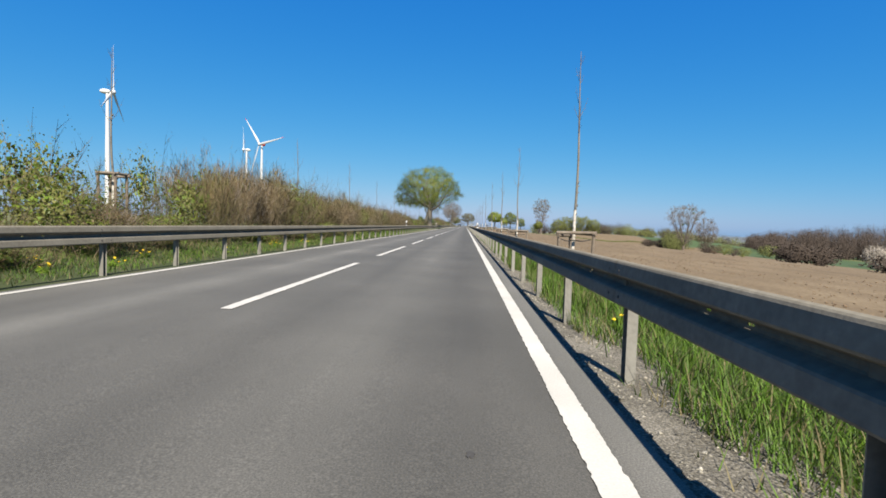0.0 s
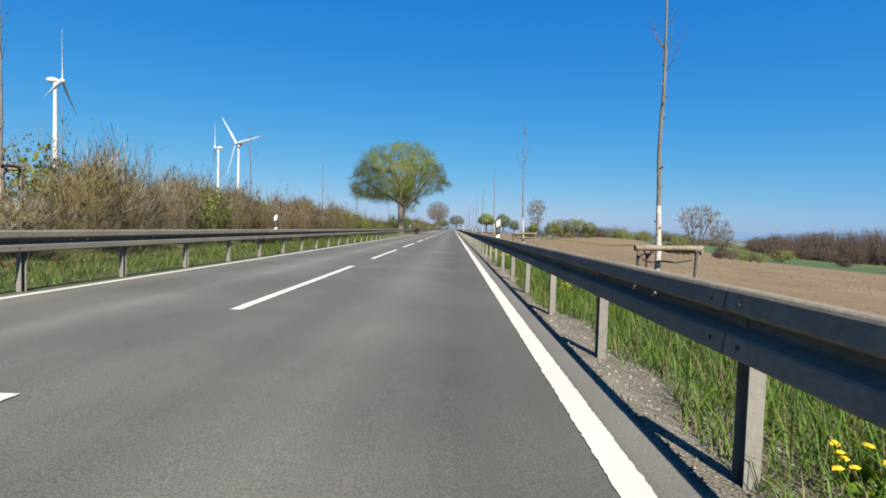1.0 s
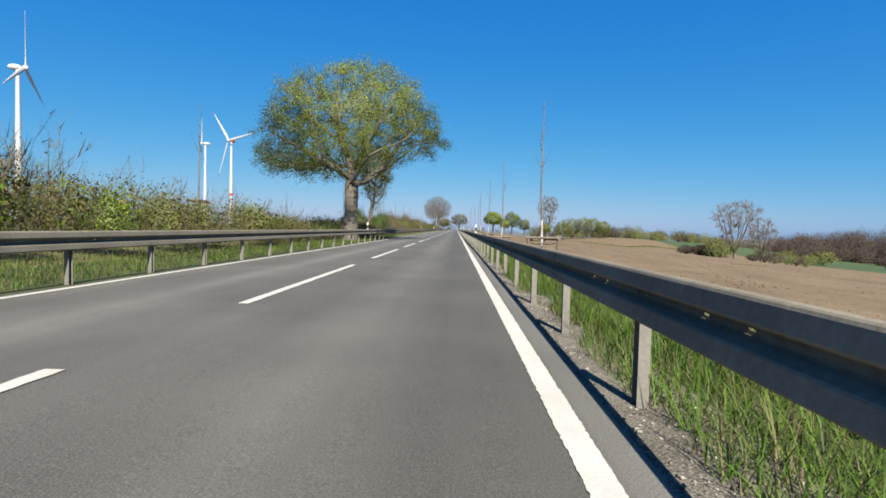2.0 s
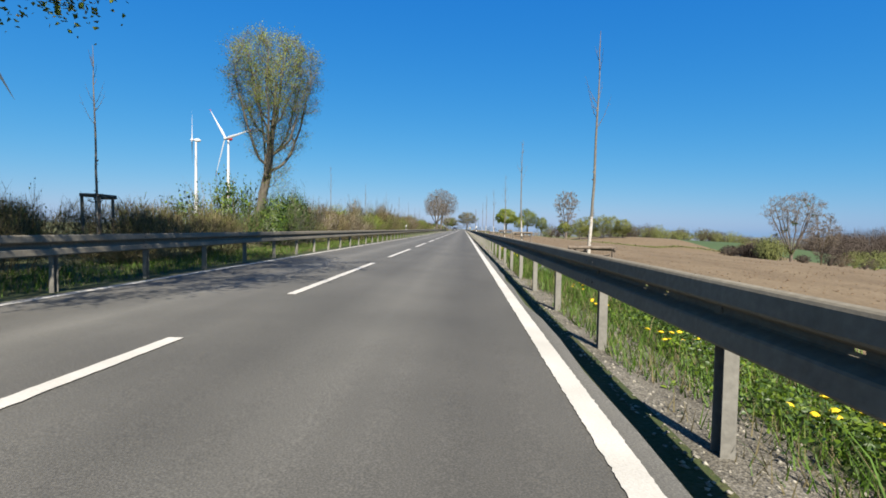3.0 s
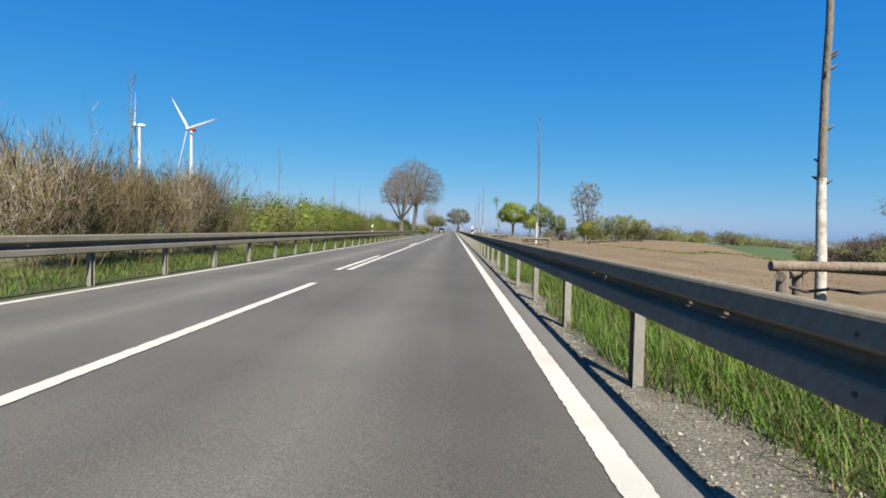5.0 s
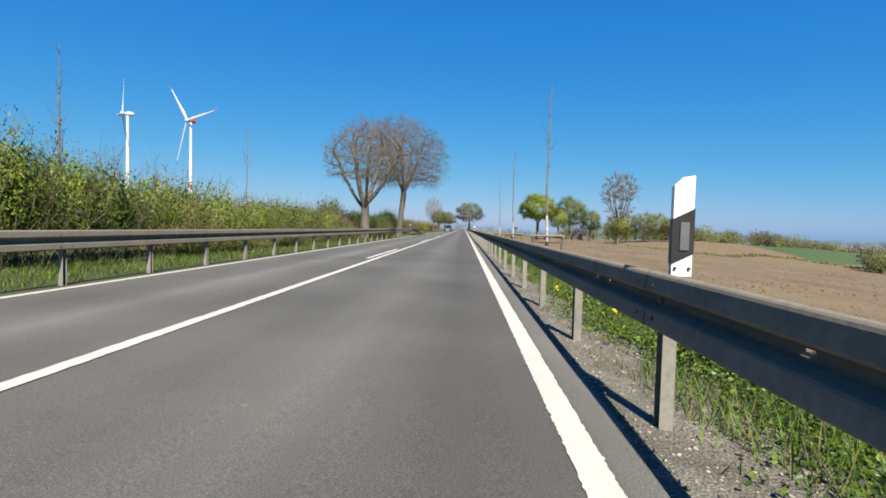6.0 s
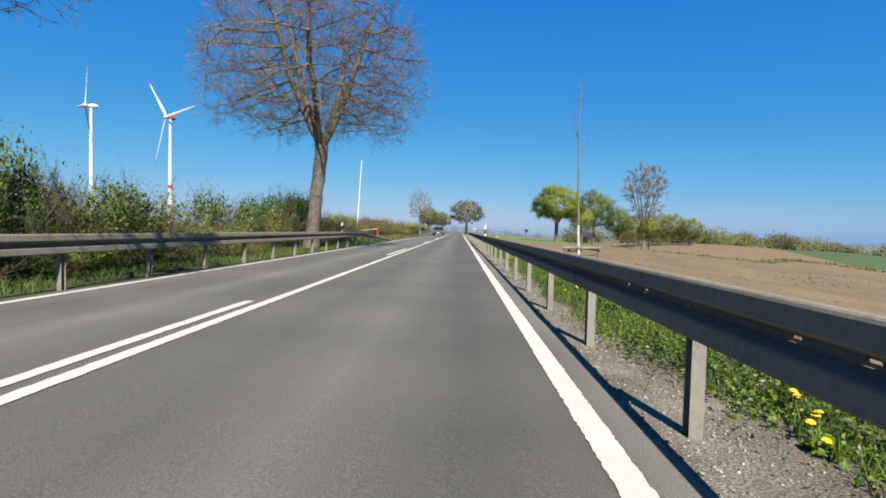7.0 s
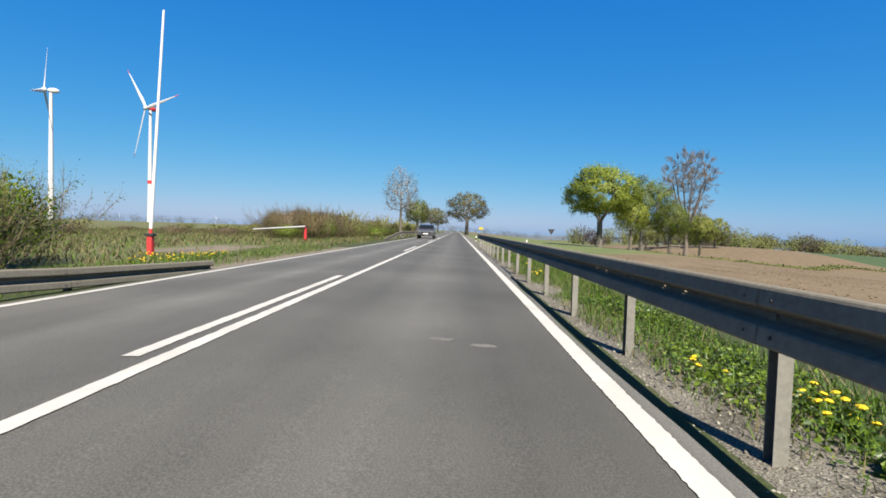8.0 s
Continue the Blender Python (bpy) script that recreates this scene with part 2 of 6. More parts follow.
def mesh_np(name, V, tris, mats, mat_index=None, out=None):
    """A big triangle mesh straight from arrays."""
    me = bpy.data.meshes.new(name)
    V, tris = np.asarray(V, dtype=np.float32), np.array(tris, dtype=np.int32)
    if out is not None:
        # leaves turned outwards, shading as one rounded mass
        g = np.cross(V[tris[:, 1]] - V[tris[:, 0]], V[tris[:, 2]] - V[tris[:, 0]])
        turn = np.sum(g * out[tris[:, 0]], axis=1) < 0
        tris[turn] = tris[turn][:, ::-1].copy()
        g[turn] *= -1
        g /= np.maximum(np.linalg.norm(g, axis=1, keepdims=True), 1e-12)
        N = np.array(out, dtype=np.float32)
        N /= np.maximum(np.linalg.norm(N, axis=1, keepdims=True), 1e-9)
        for k in range(3):
            N[tris[:, k]] += g * 0.3
        N /= np.maximum(np.linalg.norm(N, axis=1, keepdims=True), 1e-9)
    me.vertices.add(len(V))
    me.vertices.foreach_set("co", V.ravel())
    me.loops.add(len(tris) * 3)
    me.loops.foreach_set("vertex_index", tris.ravel())
    me.polygons.add(len(tris))
    me.polygons.foreach_set("loop_start", np.arange(0, len(tris) * 3, 3, dtype=np.int32))
    for m in mats:
        me.materials.append(m)
    if mat_index is not None:
        me.polygons.foreach_set("material_index", np.asarray(mat_index, dtype=np.int32))
    me.update(calc_edges=True)
    me.validate()
    if out is not None:
        me.polygons.foreach_set("use_smooth", [True] * len(me.polygons))
        me.normals_split_custom_set_from_vertices(N.tolist())
    return me


def bm_mesh(name, bm, material, smooth=False):
    me = bpy.data.meshes.new(name)
    bm.to_mesh(me)
    bm.free()
    me.materials.append(material)
    if smooth:
        me.polygons.foreach_set("use_smooth", [True] * len(me.polygons))
    return me


def part(name, data, parent, label="", at=None):
    ob = new(name, data)
    ob.parent = parent
    if at is not None:
        ob.matrix_basis = at
    return tagged(ob, label) if label else ob


def box(bm, size, at=(0, 0, 0), bevel=0.0, turn=None):
    r = bmesh.ops.create_cube(bm, size=1.0)
    m = Matrix.Translation(at) @ (turn if turn is not None else Matrix()) @ Matrix.Diagonal((*size, 1))
    bmesh.ops.transform(bm, matrix=m, verts=r["verts"])
    if bevel:
        edges = list({e for v in r["verts"] for e in v.link_edges})
        bmesh.ops.bevel(bm, geom=edges, offset=bevel, segments=2, affect="EDGES", profile=0.6)


def tube_path(pts, radii, sides=8, cap=True):
    """Vertices and faces of a tube through points."""
    P = [Vector(p) for p in pts]
    V, F = [], []
    for i, p in enumerate(P):
        d = (P[min(i + 1, len(P) - 1)] - P[max(i - 1, 0)]).normalized()
        a = d.orthogonal().normalized() if abs(d.z) < 0.99 else Vector((1, 0, 0))
        if abs(d.z) >= 0.5:
            a = (Vector((1, 0, 0)) - d * d.x).normalized()
        b = d.cross(a)
        for k in range(sides):
            t = 2 * math.pi * k / sides
            V.append(p + (a * math.cos(t) + b * math.sin(t)) * radii[i])
    for i in range(len(P) - 1):
        for k in range(sides):
            j = (k + 1) % sides
            F.append((i * sides + k, i * sides + j, (i + 1) * sides + j, (i + 1) * sides + k))
    if cap:
        n = len(V)
        V += V[:sides] + V[n - sides:n]
        F.append(tuple(n + k for k in range(sides - 1, -1, -1)))
        F.append(tuple(n + sides + k for k in range(sides)))
    return V, F


def smooth_noise(x, y, s, seed=0.0):
    return noise.noise(Vector((x * s + seed, y * s - seed, seed * 0.7)))


# ---------------------------------------------------------------- ground
RX = [4.2, 6, 9, 21, 32, 59, 90, 131, 190, 260, 420, 800, 1600, 4500]
RZ = [-0.16, -0.26, -0.4, -0.82, -1.6, -3.95, -6.95, -10.4, -14.5, -17, -20, -22, -24, -30]


def bank(y):
    """Height of the low bank beyond the left verge along the road."""
    return float(np.interp(y, [-60, 0, 70, 95, 120, 200, 260, 270], [0.55, 0.6, 0.45, 0.05, 0.1, 0.15, 0.0, 0.0]))


def step(v, a, b):
    t = min(1.0, max(0.0, (v - a) / (b - a)))
    return t * t * (3 - 2 * t)


def ground_z(x, y):
    """Falls away from the road; beyond the dip the land rises again to a low hump of field."""
    if x > 3.05:
        s = step(y, 390, 520) * step(x, 60, 115) * (1 - step(x, 235, 310)) * (1 - step(y, 900, 1500))
        near = float(np.interp(x, [3.05, 3.4, *RX], [-0.10, -0.135, *RZ]))
        near -= 0.05 * step(y, 242, 254) * (1 - step(x, 3.15, 3.5))
        hump = 3.2 * math.exp(-(((x - 144) / 36) ** 2 + ((y - 525) / 60) ** 2) / 2)
        return near + s * (-6.6 - 0.004 * (y - 520) + hump - near)
    if x < -3.1:
        rise = float(np.interp(-x, [3.1, 3.8, 5.2, 8.5, 14, 40], [0, 0, 0.1, 1, 1.0, 0.3]))
        return float(np.interp(-x, [3.1, 3.6], [-0.095, -0.12])) + bank(y) * rise
    return -0.14


def build_ground():
    xs = sorted({-4500, -2500, -1400, -800, -450, -280, -180, -120, -80, -55, -40, -30, -23, -18, -15, -13, -11.5, -10, -9, -8, -7, -6.3, -5.6, -5.0, -4.5, -4.1, -3.7, -3.3, -3.1, 0.0,
                 3.05, 3.25, 3.45, 3.65, 3.85, 4.05, 4.25, 4.5, 4.8, 5.1, 5.4, 5.7, 6.0, 6.4, 7, 8, 9, 10.5, 12, 14, 17, 21, 26, 32, 40, 49, 59, 72, 90, 100, 110, 120, 131, 145, 160, 175, 190, 207, 225, 260, 320, 420, 600, 800, 1200, 1600, 2600, 4500})
    ys = [-4500, -1500, -500, -150, -60, -30, -15] + [i * 2.0 for i in range(-4, 150)] + [300 + 6 * i for i in range(1, 26)] + [465, 480, 495, 510, 525, 540, 555, 570, 600, 630, 660, 700, 800, 950, 1200, 1600, 2400, 4500]
    V = []
    for y in ys:
        for x in xs:
            z = ground_z(x, y)
            if x > 6 or x < -5:
                z += 0.05 * smooth_noise(x, y, 0.35, 3)
            V.append((x, y, z))
    F, M = [], []
    nx = len(xs)
    for j in range(len(ys) - 1):
        yc = (ys[j] + ys[j + 1]) / 2
        for i in range(nx - 1):
            xc = (xs[i] + xs[i + 1]) / 2
            F.append((j * nx + i, j * nx + i + 1, (j + 1) * nx + i + 1, (j + 1) * nx + i))
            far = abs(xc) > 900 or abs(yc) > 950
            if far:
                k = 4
            elif xc > 0:
                edge = 5.75 + 0.25 * math.sin(yc * 0.31)
                # dark verge soil up to the asphalt, also standing in for wider rail shadow
                if xc < 3.3 and (90 < yc < 144 or 246 < yc < 262):
                    k = 0
                elif xc < (3.8 if yc < 185 else 4.0):
                    k = 1
                elif yc > 286 and xc < 12 + (yc - 286) * 0.6 and yc < 420:
                    k = 7
                elif xc < edge:
                    k = 0
                elif 168 < xc < 420 and 440 < yc < 800:
                    k = 5
                elif xc > 214 and yc < 470:
                    k = 5 if xc < 320 else 2
                elif yc > 585:
                    k = 2
                else:
                    k = 3
            else:
                k = 6 if (-4.9 < xc and 262 < yc < 277) or (xc > -9.5 and 268 < yc < 274) else (0 if xc > -5.5 else 2)
            M.append(k)
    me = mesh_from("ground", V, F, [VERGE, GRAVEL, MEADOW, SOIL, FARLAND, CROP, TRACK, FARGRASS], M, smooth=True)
    tagged(new("ground", me), "grass verges, ploughed brown field and meadow falling towards a hazy distance", "ground", kind="structure")


build_ground()

# ---------------------------------------------------------------- road
ROAD_L, ROAD_R, CROWN = -3.17, 3.12, 0.025
EDGE_R, EDGE_L, LINE_W = 2.86, -2.955, 0.14
Y_A, Y_B = -40.0, 900.0


def road_z(x):
    return -CROWN * math.sqrt(x * x + 0.01)


def road_x(y):
    """Sideways shift of the road axis: straight, with a very slight bend far ahead."""
    return 0.0 if y < 420 else -0.00009 * (y - 420) ** 2


def ease(v, a, b):
    t = min(1.0, max(0.0, (v - a) / (b - a)))
    return t * t * (3 - 2 * t)


def strip(x0, x1, y0, y1, lift, nx, step, thick=0.0, wobble=0.0, ragged=0.0):
    V, F = [], []
    rag = random.Random(int(1000 * x0) + int(y0))
    ys = list(np.arange(y0, y1, step)) + [y1]
    for y in ys:
        for i in range(nx + 1):
            x = x0 + (x1 - x0) * i / nx
            xx = x
            if thick and i == nx:
                xx -= 0.085 * ease(y, 86, 95) * (1 - ease(y, 136, 150)) + (0.11 * ease(y, 241, 252) if y <= 262 else 0)
            if wobble and i in (0, nx):
                xx += wobble * smooth_noise(x * 9, y, 2.3, 5)
            if ragged and i in (0, nx):
                xx += rag.gauss(0, ragged)
            V.append((xx + road_x(y), y, road_z(x) + lift))
    n = nx + 1
    for j in range(len(ys) - 1):
        for i in range(nx):
            F.append((j * n + i, j * n + i + 1, (j + 1) * n + i + 1, (j + 1) * n + i))
    if thick:
        base = len(V)
        for j in range(len(ys)):
            for i in (0, nx):
                v = V[j * n + i]
                V.append((v[0], v[1], v[2] - thick))
        for j in range(len(ys) - 1):
            F.append((j * n, (j + 1) * n, base + 2 * j + 2, base + 2 * j))
            F.append((j * n + nx, base + 2 * j + 1, base + 2 * j + 3, (j + 1) * n + nx))
    return V, F


V, F = strip(ROAD_L, ROAD_R, Y_A, Y_B, 0.0, 16, 1.0, 0.08, wobble=0.05)
road = tagged(new("road", mesh_from("road", V, F, [ASPHALT])), "grey worn asphalt carriageway with paler wheel tracks", "road", kind="structure")
for nm, xc in (("edge_line", EDGE_R), ("edge_line", EDGE_L)):
    V, F = strip(xc - LINE_W / 2, xc + LINE_W / 2, -3.0, 265, 0.006, 1, 0.025, wobble=0.002, ragged=0.0028)
    far_v, far_f = strip(xc - LINE_W / 2, xc + LINE_W / 2, 265, 700, 0.006, 1, 1.0, wobble=0.004)
    F += [tuple(i + len(V) for i in f) for f in far_f]
    V += far_v
    tagged(new(nm, mesh_from(nm, V, F, [PAINT])), "solid white painted line along the asphalt edge", "road marking", kind="structure")
DASH0, DASH_P, DASH_L = 3.264, 8.383, 5.85
SOLID_Y = 171.0
V, F = strip(-0.004 - 0.06, -0.004 + 0.06, SOLID_Y, 620, 0.006, 1, 0.06, wobble=0.003, ragged=0.003)
tagged(new("centre_line", mesh_from("centre_line", V, F, [PAINT])), "solid white centre line beside a broken line", "road marking", kind="structure")
k = -4
while DASH0 + k * DASH_P < 420:
    y0 = DASH0 + k * DASH_P
    xc = 0.0
    if y0 > 165:
        xc = -0.239
    if y0 <= 165 or k % 2 == 0:
        V, F = strip(xc - 0.06, xc + 0.06, y0, y0 + DASH_L, 0.006, 1, 0.06, wobble=0.003, ragged=0.003)
        part("dash", mesh_from("dash", V, F, [PAINT]), road, "white painted dash")
    k += 1

# ---------------------------------------------------------------- guardrails
# W-shaped beam: depth towards the road and height, from the top lip down
PROFILE = [(0.044, 0.313), (0.062, 0.309), (0.070, 0.302), (0.076, 0.290), (0.087, 0.216), (0.080, 0.204), (0.012, 0.176), (0.003, 0.168), (0.0, 0.155),
           (0.003, 0.142), (0.012, 0.134), (0.070, 0.107), (0.076, 0.096), (0.087, 0.022), (0.080, 0.010), (0.060, 0.002), (0.015, 0.0)]
PROFILE = [(d, h * 0.92) for d, h in PROFILE]


def beam_panel(name, length, side, lap=0.004):
    """One beam panel along +y with pairs of slots in the valley; side -1 faces -x, +1 faces +x."""
    cuts = [0.0, length]
    slots = []
    for c in (1.05, 2.74):
        for d in (-0.16, 0.16):
            slots.append((c + d - 0.023, c + d + 0.023))
            cuts += [c + d - 0.023, c + d + 0.023]
    cuts = sorted(cuts)
    V, F = [], []
    n = len(PROFILE)
    for y in cuts:
        for k, (d, h) in enumerate(PROFILE):
            V.append((side * (d + lap * (1 - y / length)), y, h))
    for j in range(len(cuts) - 1):
        mid = (cuts[j] + cuts[j + 1]) / 2
        open_slot = any(a < mid < b for a, b in slots)
        for k in range(n - 1):
            if open_slot and k == 7:
                continue
            F.append((j * n + k, j * n + k + 1, (j + 1) * n + k + 1, (j + 1) * n + k) if side > 0 else (j * n + k, (j + 1) * n + k, (j + 1) * n + k + 1, j * n + k + 1))
    # back skin gives the sheet its thickness
    base = len(V)
    V += [(v[0] - side * 0.004, v[1], v[2]) for v in V]
    F += [tuple(base + i for i in reversed(f)) for f in F]
    for j in range(len(cuts) - 1):
        for k in (0, n - 1):
            F.append((j * n + k, (j + 1) * n + k, base + (j + 1) * n + k, base + j * n + k))
    return mesh_from(name, V, F, [STEEL])


def sigma_post(name, height, side):
    """Open sigma-section driven post."""
    s = [(-0.05, 0.0275), (-0.05, -0.0275), (-0.015, -0.0275), (0.0, -0.008), (0.015, -0.0275), (0.05, -0.0275), (0.05, 0.0275), (0.044, 0.0275), (0.044, -0.021),
         (0.018, -0.021), (0.0, 0.0), (-0.018, -0.021), (-0.044, -0.021), (-0.044, 0.0275)]
    s = [(b * 1.25 * side, a * 0.8) for a, b in s]
    V = [(x, y, z) for z in (0.0, height) for x, y in s]
    n = len(s)
    F = [(i, (i + 1) % n, n + (i + 1) % n, n + i) for i in range(n)]
    F.append(tuple(range(n, 2 * n)))
    return mesh_from(name, V, F, [POST_ZINC])


def bolt_mesh(side):
    bm = bmesh.new()
    bmesh.ops.create_cone(bm, segments=8, radius1=0.011, radius2=0.008, depth=0.008, cap_ends=True)
    bmesh.ops.rotate(bm, verts=bm.verts, matrix=Matrix.Rotation(side * math.pi / 2, 3, "Y"))
    return bm_mesh("bolt", bm, BOLT)


def spacer_mesh(side):
    bm = bmesh.new()
    box(bm, (0.03, 0.06, 0.18), (0, 0, 0.14), 0.006)
    return bm_mesh("spacer", bm, STEEL)


def guardrail(side, x_face, z_bottom, y_start, panels, post_y0, label, ramp_from=None, post_in=-0.036, rise=0.2):
    """A run of beam panels on posts. side: the way its face looks."""
    rail = tagged(new("guardrail"), label, "guardrail", "guardrails along the road")
    beam, bolt, spacer = beam_panel("beam_panel", 4.0, side), bolt_mesh(side), spacer_mesh(side)
    posts = {}
    xb = x_face - side * 0.082

    def drop(y):
        return 0.0 if ramp_from is None else -0.62 * min(1.0, max(0.0, (y - ramp_from) / 12.0))

    for i in range(panels):
        y = y_start + 4 * i
        sag = drop(y), drop(y + 4)
        m = Matrix.Translation((xb, y, z_bottom + sag[0])) @ Matrix.Rotation(math.atan2(sag[1] - sag[0], 4.0), 4, "X")
        beam_ob = part("beam_panel", beam, rail, at=m)
        if abs(y - 120) < 150:
            for dy in (-0.1, 0.1):
                for h in (0.058, 0.222):
                    part("bolt", bolt, rail, at=Matrix.Translation((x_face + side * 0.003, y + dy, z_bottom + h + drop(y))))
    y = post_y0
    while y < y_start + 4 * panels:
        h = round(0.3 + z_bottom + drop(y) + rise, 2)
        if h > 0.12:
            if h not in posts:
                posts[h] = sigma_post("post", h, side)
            part("post", posts[h], rail, at=pose(xb + side * post_in, y, -0.27, rz=random.uniform(-3, 3)))
            if drop(y) == 0:
                part("spacer", spacer, rail, at=Matrix.Translation((xb, y, z_bottom)))
        y += 2.0
    return rail


guardrail(-1, 3.265, 0.392, -10.1, 74, -10.1, "grey galvanised steel guardrail on driven posts, slotted along its valley")
guardrail(1, -3.40, 0.403, -9.75, 68, -9.75, "pale galvanised steel guardrail on driven posts, end sloping down", ramp_from=249.0, post_in=0.024, rise=0.06)


def far_rail():
    """The next guardrail beyond the field track, its near end bent down to the ground."""
    rail = tagged(new("guardrail"), "far galvanised guardrail with its end sloping down into grass", "guardrail", "guardrails along the road")
    beam = beam_panel("beam_panel", 4.0, 1)
    post = sigma_post("post", 0.85, 1)
    for i in range(14):
        y = 288 + 4 * i
        a, b = [-0.5 * max(0.0, 1 - (q - 288) / 10.0) for q in (y, y + 4)]
        part("beam_panel", beam, rail, at=Matrix.Translation((-3.5, y, 0.37 + a)) @ Matrix.Rotation(math.atan2(b - a, 4.0), 4, "X"))
        if y > 292:
            part("post", post, rail, at=Matrix.Translation((-3.6, y, -0.25)))


far_rail()


# ---------------------------------------------------------------- delineator posts
def delineator():
    """White plastic post with a black slanted band, a grey reflector and a sloped top."""
    d = tagged(new("delineator_post"), "white plastic delineator post with slanted black band, on the guardrail", "road post", "delineator posts")
    w, dp = 0.05, 0.045

    def slab(z0l, z0r, z1l, z1r, grow):
        a, b = w + grow, dp + grow
        V = []
        for zl, zr in ((z0l, z0r), (z1l, z1r)):
            V += [(-a, -b, zl), (a, -b, zr), (a * 0.55, b, zr), (-a * 0.55, b, zl)]
        F = [(3, 2, 1, 0), (4, 5, 6, 7)] + [(i, (i + 1) % 4, 4 + (i + 1) % 4, 4 + i) for i in range(4)]
        return V, F

    part("body", mesh_from("body", *slab(0, 0, 0.455, 0.505, 0), [WHITE]), d)
    part("band", mesh_from("band", *slab(0.06, 0.115, 0.285, 0.34, 0.004), [BLACK]), d, "black slanted band")
    bm = bmesh.new()
    box(bm, (0.045, 0.008, 0.14), (0.005, -dp - 0.007, 0.2), 0.003)
    part("reflector", bm_mesh("reflector", bm, REFLECTOR), d, "grey rectangular reflector")
    bm = bmesh.new()
    for sx in (-0.035, 0.035):
        bmesh.ops.create_cone(bm, segments=8, radius1=0.008, radius2=0.008, depth=0.01, cap_ends=True, matrix=Matrix.Translation((sx, -dp - 0.004, 0.04)) @ Matrix.Rotation(math.pi / 2, 4, "X"))
    part("screw", bm_mesh("screw", bm, BOLT), d)
    return d


proto = delineator()
proto.matrix_basis = Matrix.Translation((3.42, 45.9, 0.66))
for y in (93.9, 145.9, 193.9, 245.9):
    post = copy_thing(proto, Matrix.Translation((3.42, y, 0.66)))
    if y == 93.9:
        tagged(post, "white delineator post with a small numbered station plate")
        bm = bmesh.new()
        box(bm, (0.08, 0.006, 0.115), (0.004, -0.05, 0.405), 0.002)
        plate = part("station_plate", bm_mesh("station_plate", bm, WHITE), post, "white station plate")
        words = bpy.data.curves.new("number", "FONT")
        words.body, words.size, words.extrude, words.align_x = "10", 0.04, 0.0005, "CENTER"
        words.materials.append(BLACK)
        part("number", words, plate, "black number", at=pose(0.02, -0.0545, 0.42, 90, 0, 0))
for y in (47.9, 97.9, 147.5, 195.8, 245.6):
    post = copy_thing(proto, Matrix.Translation((-3.58, y, 0.66)))
    bm = bmesh.new()
    box(bm, (0.16, 0.05, 0.012), (0.085, 0, 0.004), 0.002)
    part("bracket", bm_mesh("bracket", bm, STEEL), post, "steel bracket clamped to the beam")
for x, y, z in ((3.55, 287.5, 0.0), (3.7, 300, -0.1), (7.5, 292, -0.2), (-3.75, 303, 0.0)):
    copy_thing(proto, Matrix.Translation((x, y, z)))


# ---------------------------------------------------------------- trees
class Mesher:
    def __init__(self):
        self.v, self.t, self.m = [], [], []
        self.n = 0

    def add(self, V, T, m):
        V, T = np.asarray(V, dtype=np.float32).reshape(-1, 3), np.asarray(T, dtype=np.int32).reshape(-1, 3)
        self.v.append(V)
        self.t.append(T + self.n)
        self.m.append(np.full(len(T), m, dtype=np.int32))
        self.n += len(V)

    def mesh(self, name, mats, centre=None, radii=None, out=None):
        V = np.concatenate(self.v)
        if centre is not None:
            out = (V - np.array(centre)) / np.array(radii) + np.array((0, 0, 0.15))
        return mesh_np(name, V, np.concatenate(self.t), mats, np.concatenate(self.m), out)


def prisms(A, B, ra, rb, sides):
    """Open tapered prisms from points A to B."""
    A, B = np.asarray(A, float), np.asarray(B, float)
    d = B - A
    d /= np.maximum(np.linalg.norm(d, axis=1, keepdims=True), 1e-9)
    ref = np.where(np.abs(d[:, 2:3]) < 0.9, np.array([[0, 0, 1.0]]), np.array([[1.0, 0, 0]]))
    u = np.cross(d, ref)
    u /= np.linalg.norm(u, axis=1, keepdims=True)
    w = np.cross(d, u)
    V = []
    for P, r in ((A, ra), (B, rb)):
        for k in range(sides):
            a = 2 * math.pi * k / sides
            V.append(P + (u * math.cos(a) + w * math.sin(a)) * np.asarray(r)[:, None])
    V = np.stack(V, 1)
    n = len(A)
    T = []
    for k in range(sides):
        j = (k + 1) % sides
        T += [(k, j, sides + j), (k, sides + j, sides + k)]
    T = (np.array(T)[None] + (np.arange(n) * 2 * sides)[:, None, None]).reshape(-1, 3)
    return V.reshape(-1, 3), T


def slivers(A, B, w, rng):
    """Hair-fine twigs: one narrow triangle each."""
    A, B = np.asarray(A, float), np.asarray(B, float)
    s = np.cross(B - A, rng.normal(size=A.shape))
    s /= np.maximum(np.linalg.norm(s, axis=1, keepdims=True), 1e-9)
    V = np.stack([A - s * w / 2, A + s * w / 2, B], 1).reshape(-1, 3)
    return V, np.arange(len(V)).reshape(-1, 3)


def small_leaves(P, size, rng):
    """One three-cornered leaf at each point."""
    n = len(P)
    a, b = rng.normal(size=(n, 3)), rng.normal(size=(n, 3))
    a /= np.linalg.norm(a, axis=1, keepdims=True)
    b -= a * np.sum(a * b, axis=1, keepdims=True)
    b /= np.maximum(np.linalg.norm(b, axis=1, keepdims=True), 1e-6)
    s = size * rng.uniform(0.6, 1.3, (n, 1))
    V = np.stack([P, P + a * s + b * s * 0.4, P + a * s * 0.8 - b * s * 0.45], 1).reshape(-1, 3)
    return V, np.arange(3 * n).reshape(-1, 3)


